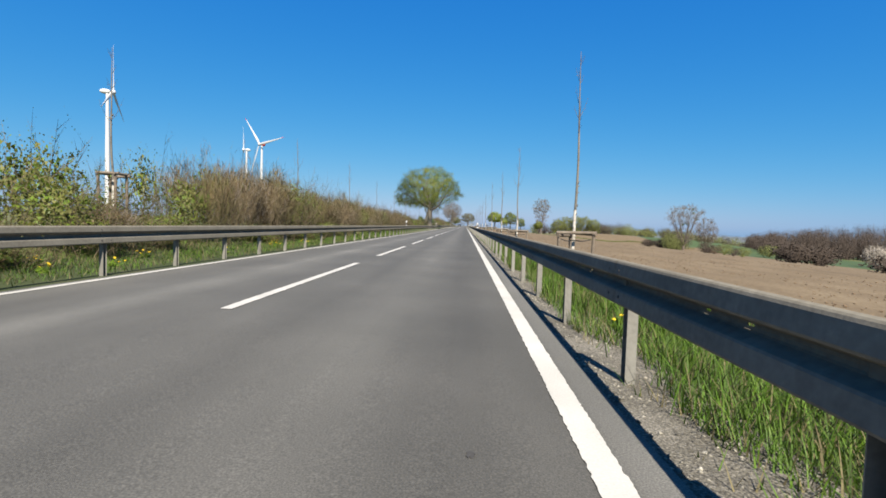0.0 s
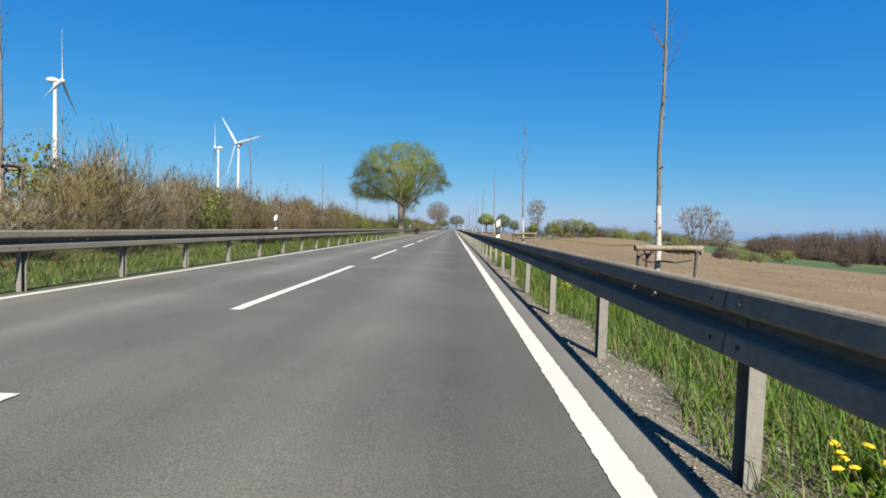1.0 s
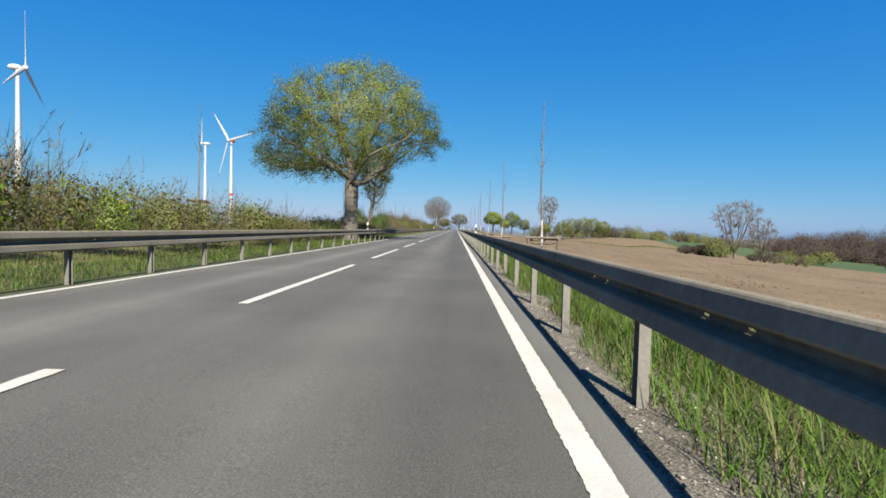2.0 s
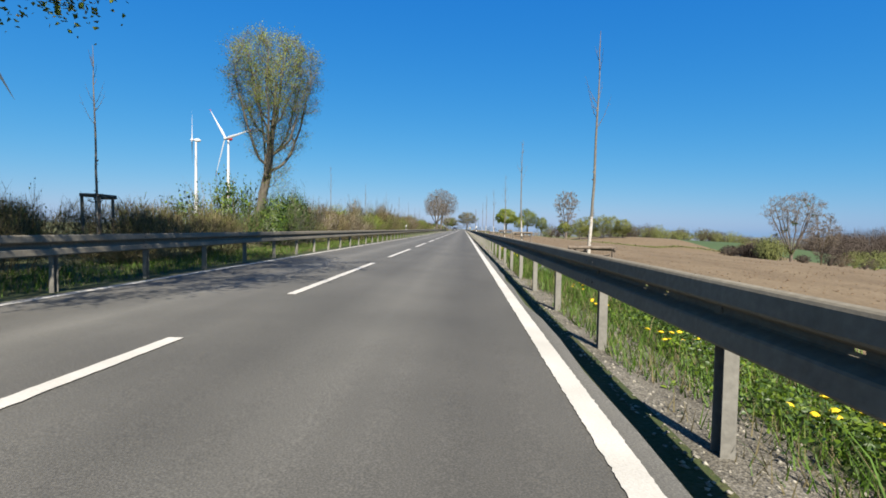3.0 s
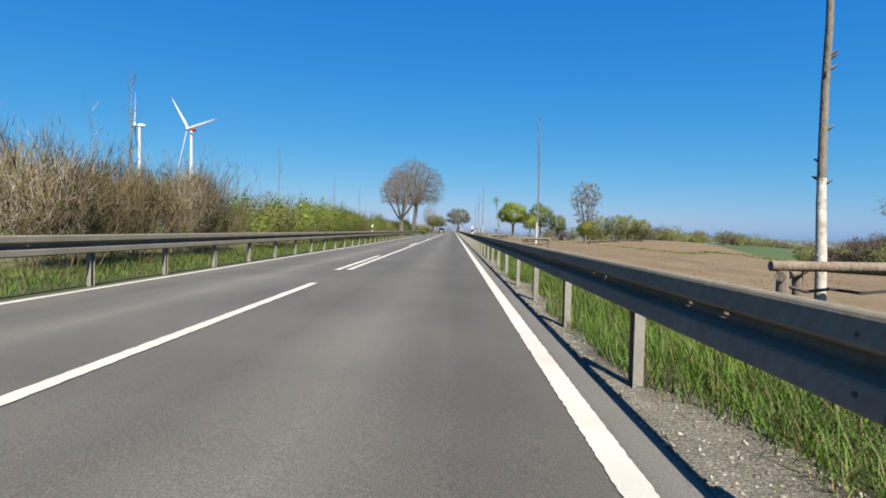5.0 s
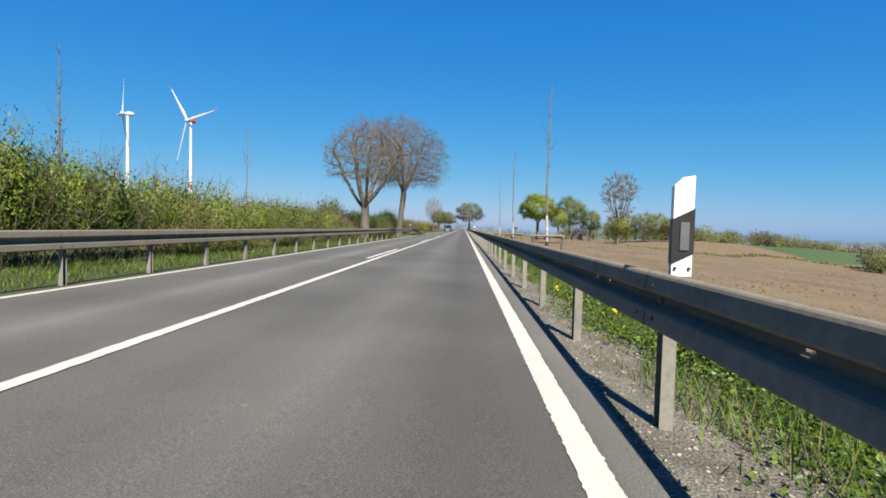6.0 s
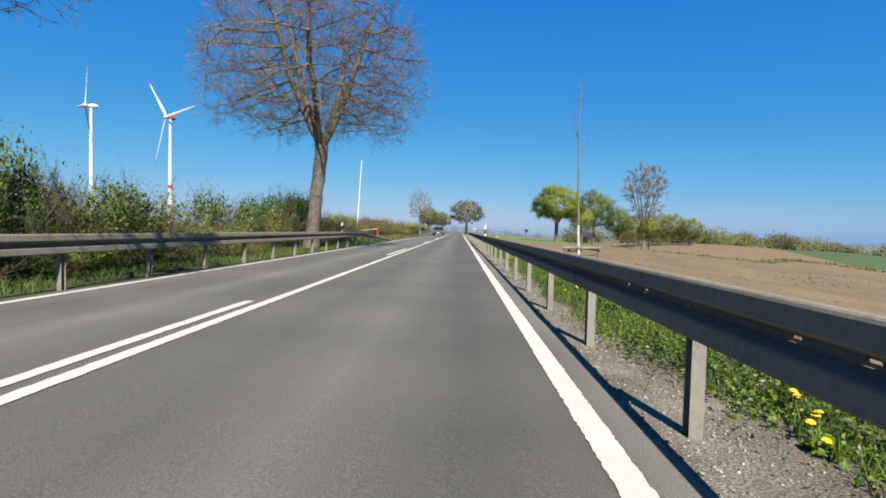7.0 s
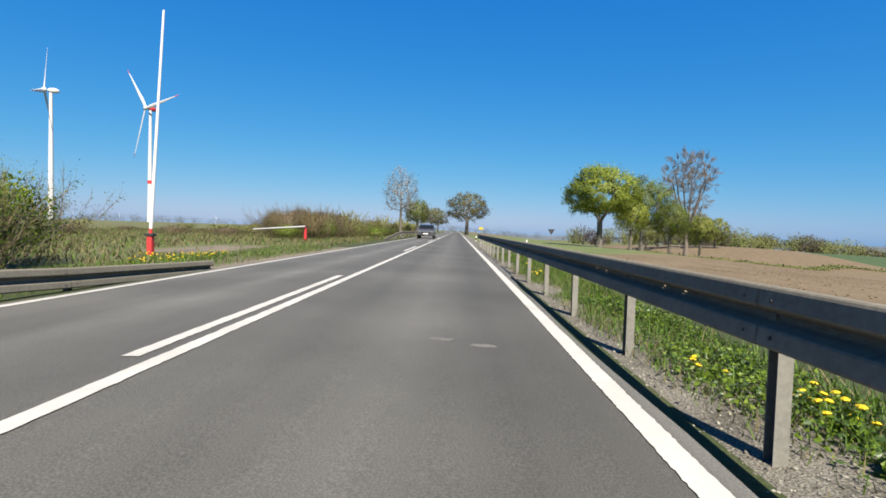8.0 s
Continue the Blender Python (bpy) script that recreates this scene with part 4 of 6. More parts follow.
# along the verge: where each stands and how high its frame's top is
SAPS = [(5.05, 11.5, 0.77), (5.0, 24.95, 0.68), (5.25, 39.4, 0.68), (5.2, 53.5, 0.75), (5.1, 67.2, 0.7), (5.1, 81.3, 0.65), (5.05, 95.1, 0.46), (5.1, 109.3, 0.5), (5.15, 122.9, 0.73), (5.45, 137.3, 0.8), (5.45, 151.5, 0.57),
        (5.2, 164.8, 0.65), (5.2, 179, 0.62), (5.2, 192.8, 0.6), (4.88, 206.8, 0.7), (5.2, 220.75, 0.61), (5.5, 235.2, 0.48)]
rnd = random.Random(5)
for i, (x, y, top) in enumerate(SAPS):
    z = top - 0.94
    if y != 192.8:
        place("s", saps, i % 4, pose(x, y, min(z, ground_z(x, y)) - 0.02, rz=rnd.uniform(0, 360)))
    place("f", frames, i % 2, pose(x, y - 0.05, z, rz=rnd.uniform(-8, 8)))

tall = [stake_frame(62, 1.75, 0.5, 4)]
LEFT_YOUNG = (13.0, 29.3, 43.1, 57.3, 71.0, 85.0, 111.4, 135.8, 149.4, 163.4, 176.4, 189.6, 204, 215)
OPEN_YOUNG = (13.0, 43.1, 57.3, 71.0, 85.0, 111.4, 163.4)
for i, y in enumerate(LEFT_YOUNG):
    x = -8.2
    g = ground_z(x, y)
    place("s", saps, (i + 1) % 4, pose(x, y, g - 0.02, rz=rnd.uniform(0, 360)))
    place("t", tall, 0, pose(x, y, g - 0.1, rz=rnd.uniform(-10, 10)))


# a leafy, leaning young tree in its frame
def leafy_sapling():
    rng = np.random.default_rng(77)
    th = tagged(new("young_tree"), "leaning young tree with tufts of fresh leaves", "tree", "young roadside trees")
    pts = np.array([(-0.34 * (t ** 1.2), 0, 3.1 * t) for t in np.linspace(0, 1, 9)])
    M = Mesher()
    rad = np.linspace(0.03, 0.006, 9)
    M.add(*prisms(pts[:-1], pts[1:], rad[:-1], rad[1:], 6), 0)
    part("trunk", M.mesh("trunk", [YOUNG_BARK]), th)
    f = np.concatenate([rng.uniform(0.4, 1, 130), rng.uniform(0.92, 1.02, 140)])
    P = np.stack([-0.34 * f ** 1.2, 0 * f, 3.1 * f], 1) + rng.normal(size=(270, 3)) * np.where(f > 0.92, 0.085, 0.03)[:, None]
    LM = Mesher()
    LM.add(*leaves(P, 0.062, rng), 0)
    part("leaves", LM.mesh("leaves", [LEAF_G]), th)
    th.matrix_basis = Matrix.Translation((5.2, 192.8, ground_z(5.2, 192.8)))


leafy_sapling()


# ---------------------------------------------------------------- hedge of shrubs
def shrub(seed, h, w, stems, leaf_mats, leaf_n, leaf_size, stem_mat, label, name="shrub", rear=False):
    """Arching stems with fine twigs, small leaves on the twigs and a dense inner mass of them."""
    rng = np.random.default_rng(seed)
    inner = 420 if rear else 1400
    A, B, R, TA, TB = [], [], [], [], []
    for _ in range(stems):
        b = np.array((rng.uniform(-w, w) * 0.4, rng.uniform(-w, w) * 0.4, -0.1))
        d = np.array((b[0] * 0.5 + rng.normal() * 0.25, b[1] * 0.5 + rng.normal() * 0.25, 1.0))
        L = h * (rng.uniform(0.5, 0.98) if leaf_mats[0] in (LEAF_G, LEAF_D) else rng.uniform(0.55, 1.12)) / 4
        p = b
        r = rng.uniform(0.006, 0.014)
        for s in range(4):
            d = d + rng.normal(size=3) * 0.16
            q = p + d / np.linalg.norm(d) * L
            A.append(p), B.append(q), R.append(r * (1 - s * 0.2))
            if s:
                for _ in range(7):
                    e = d / np.linalg.norm(d) + rng.normal(size=3) * 0.55 + np.array((0, 0, 0.35))
                    q2 = p + (q - p) * rng.uniform(0, 1)
                    TA.append(q2), TB.append(q2 + e / np.linalg.norm(e) * rng.uniform(0.12, 0.5))
            p = q
    M = Mesher()
    R = np.array(R)
    M.add(*prisms(A, B, R, R * 0.55, 3), 0)
    M.add(*slivers(TA, TB, 0.012 if rear else 0.009, rng), 0)
    TA, TB = np.array(TA), np.array(TB)
    n1 = int(leaf_n * 0.35)
    q = rng.integers(0, len(TA), n1)
    f = rng.uniform(0.1, 1.0, (n1, 1))
    P = TA[q] * (1 - f) + TB[q] * f + rng.normal(size=(n1, 3)) * 0.03

    def lumpy(count, low, reach):
        """Points filling the bush's rounded, uneven shape, most of them near its surface."""
        v = rng.normal(size=(count, 3))
        v /= np.linalg.norm(v, axis=1, keepdims=True)
        lump = 0.86 + 0.14 * np.sin(v[:, :1] * 5 + seed) * np.cos(v[:, 1:2] * 4.3 + 2 * seed) + 0.1 * np.sin(v[:, 2:] * 7 + v[:, :1] * 6 + seed)
        v *= lump * rng.uniform(low, 1, (count, 1)) ** 0.5 * reach
        return v * np.array((w * 0.6, w * 0.6, h * 0.5)) + np.array((0, 0, h * 0.46))

    P = np.concatenate([P, lumpy(leaf_n - n1, 0.1, 1.0)])
    rng.shuffle(P)
    twiggy = leaf_mats[0] in (TWIG, BUD, BLOSSOM, DRYGRASS)
    core = lumpy(inner, 0.0, 0.72)
    LM = Mesher()
    for k, m in enumerate(leaf_mats):
        Q, C = P[k::len(leaf_mats)], core[k::len(leaf_mats)]
        if twiggy:
            half = len(Q) // 2
            for R0, ln in ((Q[:half], 0.22), (C, 0.4), (C[::-1] + 0.05, 0.4)):
                up = rng.normal(size=R0.shape) * 0.6 + R0 / np.array((w, w, h)) + np.array((0, 0, 0.55))
                LM.add(*slivers(R0, R0 + up / np.linalg.norm(up, axis=1, keepdims=True) * ln, 0.02 if rear else 0.011, rng), k)
            Q, C = Q[half:], C[:0]
        LM.add(*small_leaves(Q, leaf_size * np.clip(1.2 - 0.6 * Q[:, 2:] / h, 0.45, 1.1), rng), k)
        LM.add(*small_leaves(C, 0.115 if rear else 0.085, rng), k)
    wood, fol = M.mesh("wood", [stem_mat]), LM.mesh("foliage", list(leaf_mats), (0, 0, h * 0.35), (w * 0.5, w * 0.5, h * 0.5))
    if rear:
        return wood, fol
    th = tagged(new(name), label, "shrub", "hedge along the road")
    tagged(part("wood", wood, th), kind="stuff")
    part("foliage", fol, th)
    return th


KINDS = {
    "brown": [(2.5, 2.2, 46, (TWIG, TWIG, BUD, LEAF_O), 2191, 0.038, TWIG, "brown leafless blackthorn shrub with fine twigs"),
              (2.3, 2.0, 44, (BUD, TWIG, PALE_TWIG, TWIG), 2045, 0.038, TWIG, "pale brown tangled leafless shrub")],
    "olive": [(2.4, 2.2, 32, (LEAF_O, LEAF_O, LEAF_G, TWIG), 2775, 0.044, TWIG, "olive-green shrub coming into leaf"),
              (2.2, 2.0, 32, (LEAF_O, LEAF_O, LEAF_G), 2629, 0.044, TWIG, "shrub with small yellowish new leaves")],
    "green": [(2.3, 2.2, 28, (LEAF_G, LEAF_YG, LEAF_G), 3067, 0.047, TWIG, "fresh green leafy hedge shrub"),
              (2.1, 2.0, 28, (LEAF_G, LEAF_G, LEAF_O), 2922, 0.047, TWIG, "green hedge shrub with dense leaves")],
    "dark": [(2.3, 1.6, 24, (LEAF_D, LEAF_G, LEAF_D), 3214, 0.054, BARK, "dark green upright shrub with dense leaves")],
    "blossom": [(2.4, 2.2, 40, (BLOSSOM, TWIG, BUD, LEAF_O, PALE_TWIG), 2482, 0.035, TWIG, "twiggy shrub with scattered pale blossom")],
    "bramble": [(1.0, 2.2, 26, (LEAF_O, LEAF_D, LEAF_G, BUD), 1899, 0.041, TWIG, "low bramble thicket at the verge")],
    "reed": [(1.7, 2.2, 70, (DRYGRASS, TWIG, LEAF_O), 487, 0.043, DRYGRASS, "tall dry tan stalks and grasses behind the verge")],
}
SH = {k: [shrub(100 + 7 * i + len(k), *v[:4], int(v[4] * 1.8), v[5] * 0.74, *v[6:], name={"bramble": "bramble", "reed": "dry_stalks"}.get(k, "shrub")) for i, v in enumerate(L)] for k, L in KINDS.items()}
REAR = {k: [shrub(200 + 7 * i + len(k), v[0], v[1], v[2] // 2, v[3], int(v[4] * 0.32), v[5] * 1.6, v[6], "", rear=True) for i, v in enumerate(L)] for k, L in KINDS.items()}
THICKET = {}


def joined(kind, x, y, sx, sz):
    """A shrub of the rear rows, kept for the one joined thicket."""
    pair = REAR[kind][rnd.randrange(len(REAR[kind]))]
    m = pose(x, y, ground_z(x, y) - 0.05, rz=rnd.uniform(0, 360)) @ Matrix.Diagonal((sx, sx, sz, 1))
    for me in pair:
        THICKET.setdefault(me.name, (me, []))[1].append(np.array(m))


def put(kind, x, y, sx, sz):
    L = SH[kind]
    i = rnd.randrange(len(L))
    o = L[i]
    m = pose(x, y, ground_z(x, y) - 0.05, rz=rnd.uniform(0, 360))
    if ("h" + kind, i) not in used:
        used.add(("h" + kind, i))
        c = o
    else:
        c = copy_thing(o, m)
    c.matrix_basis = m @ Matrix.Diagonal((sx, sx, sz, 1))


# along the road: from, to, kinds, height of the top above the road
HEDGE = [(-6, 11, ("olive", "olive", "brown"), 2.4), (11, 20, ("brown", "brown", "olive"), 2.95), (20, 28, ("brown", "olive", "brown"), 3.05), (28, 33, ("brown", "olive", "brown"), 2.45), (33, 41, ("olive", "brown"), 2.4),
         (41, 52, ("olive", "brown", "blossom"), 2.75), (52, 57, ("brown", "brown"), 2.2), (57, 61, ("green", "brown"), 2.3), (61, 68, ("brown", "brown", "blossom"), 2.3), (68, 77, ("olive", "brown"), 2.5),
         (77, 92, ("green", "olive"), 2.0), (92, 100, ("bramble", "dark"), 1.35), (100, 105, ("dark", "dark"), 1.5), (105, 117, ("reed", "reed", "bramble"), 1.3), (117, 120, ("dark", "olive"), 1.9),
         (120, 124, ("dark", "dark"), 2.9), (124, 128, ("brown", "olive"), 1.9), (128, 139, ("brown", "blossom", "brown"), 2.1), (139, 141, ("dark", "green"), 2.5), (141, 148, ("green", "green"), 2.4),
         (148, 158, ("olive", "brown", "olive"), 2.95), (158, 170, ("green", "olive"), 2.6), (170, 179, ("blossom", "brown"), 2.6), (179, 192, ("green", "olive"), 2.5), (192, 196, ("dark", "green"), 2.9),
         (196, 204, ("green", "dark", "green"), 3.05), (204, 211, ("olive", "green"), 2.2), (211, 222, ("green", "olive", "green"), 2.3), (222, 229, ("olive", "brown"), 2.0), (229, 234, ("dark", "green"), 2.9),
         (233, 240, ("brown", "olive"), 1.7), (240, 248, ("dark", "dark", "olive"), 2.3), (248, 257, ("olive", "brown"), 2.0), (257, 259, ("olive", "green"), 2.0)]
for y0, y1, kinds, top in HEDGE:
    y = y0
    while y < y1:
        for x, low in ((-6.3, 1.0), (-8.6, 1.2)):
            kx = x + rnd.uniform(-0.4, 0.4)
            if x == -8.6 and (y - 1.6) % 14 < 0.6:
                continue
            kind = rnd.choice(kinds)
            native = {"bramble": 1.0, "reed": 1.6}.get(kind, 2.3)
            sz = max(0.35, (top - ground_z(kx, y)) * low * (rnd.uniform(0.8, 1.2) if x == -6.3 else rnd.uniform(1.0, 1.22)) / native)
            if y > 222 and x == -6.3:
                sz *= 0.8
            if any((-3.7 < y - q < -1.5) if x == -6.3 else (-1.2 < y - q < 1.0) for q in OPEN_YOUNG):
                sz *= 0.5
            (put if x == -6.3 else joined)(kind, kx, y + rnd.uniform(-0.5, 0.5), rnd.uniform(0.75, 1.2), sz)
        y += 2.0
    if top < 1.7:
        for _ in range(3):
            joined("brown", -9 + rnd.uniform(-1, 1), rnd.uniform(y0, y1), 0.8, 0.7)
for x, y, kind, s in ((-7.0, 120.4, "dark", 1.0), (-6.4, 121.6, "dark", 1.05), (-6.2, 122.8, "dark", 1.35), (-6.3, 201.5, "green", 1.3), (-6.2, 199.6, "green", 1.45), (-6.6, 200.8, "dark", 1.4), (-6.1, 202.5, "green", 1.4), (-6.4, 197.8, "green", 1.3), (-6.3, 204.5, "green", 1.2), (-6.4, 206.5, "olive", 1.15), (-6.2, 195.9, "green", 1.25), (-6.2, 247.7, "dark", 1.5), (-6.3, 248.7, "dark", 1.25), (-6.2, 243.5, "dark", 1.4), (-6.0, 245.5, "dark", 1.4), (-6.4, 246.9, "dark", 1.55), (-6.2, 240.9, "dark", 1.15), (-6.8, 248.2, "dark", 1.1), (-6.3, 258.9, "green", 1.2), (-7.0, 259.4, "green", 1.1), (-6.9, 260.8, "green", 1.1), (-7.7, 261.8, "green", 1.15), (-6.7, 259.8, "dark", 1.0), (-7.8, 259.6, "green", 1.15), (-5.9, 258.2, "green", 0.8)):
    put(kind, x, y, 1.0, s)
# low growth close behind the rail
for i in range(30):
    put(rnd.choice(("bramble", "bramble", "green", "olive")), -5.2 - rnd.uniform(0, 0.5), rnd.uniform(204, 240), 0.8, rnd.uniform(0.4, 0.62))
for i in range(16):
    put(rnd.choice(("bramble", "olive")), -5.4 - rnd.uniform(0, 0.5), rnd.uniform(4, 30), 0.75, rnd.uniform(0.35, 0.5))
# scrub beyond the field track
for i in range(34):
    y = rnd.uniform(288, 345)
    put(rnd.choice(("olive", "brown", "green")), -6.2 - rnd.uniform(0, 4) - (0 if y > 300 else 2.5), y, 1.1, rnd.uniform(0.6, 1.05))
for i in range(16):
    put(rnd.choice(("brown", "olive", "brown")), rnd.uniform(-13.5, -9), rnd.uniform(286, 301), 1.2, rnd.uniform(0.95, 1.3))
for i in range(18):
    joined(rnd.choice(("brown", "bramble", "olive")), -12 - rnd.uniform(0, 22), rnd.uniform(266, 330), 1.3, rnd.uniform(0.25, 0.5))


def build_thicket():
    """The rear rows of the hedge, grown into one another, as one mesh."""
    Vs, Ts, Ms, Os, mats, n = [], [], [], [], [], 0
    for me, places in THICKET.values():
        co = np.empty(len(me.vertices) * 3, dtype=np.float32)
        me.vertices.foreach_get("co", co)
        co = co.reshape(-1, 3)
        lo = np.empty(len(me.loops), dtype=np.int32)
        me.loops.foreach_get("vertex_index", lo)
        mi = np.empty(len(me.polygons), dtype=np.int32)
        me.polygons.foreach_get("material_index", mi)
        remap = []
        for m in me.materials:
            if m not in mats:
                mats.append(m)
            remap.append(mats.index(m))
        mi = np.array(remap)[mi]
        for m in places:
            Vs.append(co @ m[:3, :3].T + m[:3, 3])
            Os.append((co - np.array((0, 0, co[:, 2].max() * 0.3))) @ m[:3, :3].T + np.array((0, 0, 0.15)))
            Ts.append(lo.reshape(-1, 3) + n)
            Ms.append(mi)
            n += len(co)
    tagged(new("thicket", mesh_np("thicket", np.concatenate(Vs), np.concatenate(Ts), mats, np.concatenate(Ms), np.concatenate(Os))), "dense thicket of blackthorn and briar behind the hedge front", "shrubs", kind="stuff")


build_thicket()


# ---------------------------------------------------------------- wind turbines
def turbine(at, hub, yaw, spin, blade, red):
    th = tagged(new("wind_turbine"), "white wind turbine with red nacelle markings" if red else "white three-bladed wind turbine", "wind turbine", "wind turbines")
    V, F = tube_path([(0, 0, 0), (0, 0, hub * 0.5), (0, 0, hub - 1.5)], [hub * 0.021, hub * 0.0165, hub * 0.011], 20)
    part("tower", mesh_from("tower", V, F, [TOWER], smooth=True), th)
    if red:
        V, F = tube_path([(0, 0, hub * 0.34), (0, 0, hub * 0.37)], [hub * 0.0192, hub * 0.019], 20)
        part("band", mesh_from("band", V, F, [RED], smooth=True), th, "red warning band")
    R = Matrix.Rotation(yaw, 4, "Z")
    s = hub / 100
    bm = bmesh.new()
    bmesh.ops.create_uvsphere(bm, u_segments=16, v_segments=10, radius=1)
    for v in bm.verts:
        v.co = Vector((v.co.x * 1.9 * s, v.co.y * 4.0 * s + 1.6 * s, v.co.z * 2.0 * s))
    part("nacelle", bm_mesh("nacelle", bm, RED if red else TOWER, True), th, "red nacelle" if red else "", at=Matrix.Translation((0, 0, hub)) @ R)
    bm = bmesh.new()
    bmesh.ops.create_uvsphere(bm, u_segments=14, v_segments=8, radius=1.9 * s)
    hubm = Matrix.Translation((0, 0, hub)) @ R @ Matrix.Translation((0, -4.2 * s, 0))
    rotor = part("hub", bm_mesh("hub", bm, TOWER, True), th, at=hubm)
    prof = [(0.0, 1.0, 1.0), (0.08, 1.3, 0.9), (0.22, 1.6, 0.55), (0.5, 1.05, 0.32), (0.9, 0.45, 0.15), (1.0, 0.15, 0.08)]
    V, F = [], []
    for t, c, th2 in prof:
        z = t * blade
        tw = 0.35 * (1 - t)
        for a in range(8):
            x, y = math.cos(a * math.pi / 4) * c * s, math.sin(a * math.pi / 4) * th2 * s * 0.6
            V.append((x * math.cos(tw) - y * math.sin(tw) + c * s * 0.3, x * math.sin(tw) + y * math.cos(tw), z))
    for i in range(len(prof) - 1):
        for a in range(8):
            b = (a + 1) % 8
            F.append((i * 8 + a, i * 8 + b, (i + 1) * 8 + b, (i + 1) * 8 + a))
    F.append(tuple(range(40, 48)))
    me = mesh_from("blade", V, F, [TOWER, RED], [1 if red and 32 <= i < 40 else 0 for i in range(len(F))], smooth=True)
    for k in range(3):
        part("blade", me, rotor, at=Matrix.Rotation(spin + k * 2 * math.pi / 3, 4, "Y"))
    th.matrix_basis = Matrix.Translation(at)
    return th


turbine((-278.5, 377.6, 0), 96, radians(112), radians(0), 36, False)
turbine((-311, 748.6, 0), 114, radians(-27), radians(-38), 53, True)
turbine((-242.7, 544.1, 0), 77, radians(-62), radians(-16), 28, False)
far = turbine((-2300, 2700, -8), 42, radians(60), radians(20), 18, False)
for i, (x, y) in enumerate(((-2420, 2750), (-2520, 2640), (-2650, 2700), (-2150, 2900), (-2050, 2850), (-2800, 2600), (-1900, 3000), (-2380, 2900), (-1400, 3100))):
    copy_thing(far, pose(x, y, -8, rz=i * 17))


# ---------------------------------------------------------------- road-closing barriers
def barrier(at, raised, length, rz, label):
    th = tagged(new("barrier"), label, "road barrier", "barriers at the field track")
    bm = bmesh.new()
    top = 0.62 if raised else 0.95
    box(bm, (0.15, 0.15, top), (0, 0, top / 2), 0.015)
    part("pillar", bm_mesh("pillar", bm, RED), th, "red steel pillar")
    bm = bmesh.new()
    box(bm, (0.24, 0.2, 0.08), (0, 0, top + 0.02), 0.015)
    part("hinge_box", bm_mesh("hinge_box", bm, DARK_SIGN), th)
    for a, b, m in ((0.0, 0.15, RED), (0.15, length, WHITE)):
        V, F = tube_path([(0, 0, a), (0, 0, b)], [0.05 - 0.003 * a, 0.05 - 0.003 * b], 12)
        part("boom", mesh_from("boom", V, F, [m], smooth=True), th, "" if m is WHITE else "red boom root", at=Matrix.Translation((0, 0, top + 0.05)) @ Matrix.Rotation(radians(3 if raised else 92), 4, "Y" if raised else "X"))
    th.matrix_basis = pose(*at, rz=rz)
    return th


barrier((-7.1, 265.9, -0.15), True, 6.45, 0, "raised white boom barrier on a red pillar")
barrier((-8.4, 285, -0.15), False, 6.5, -8, "lowered white boom barrier on a red pillar")


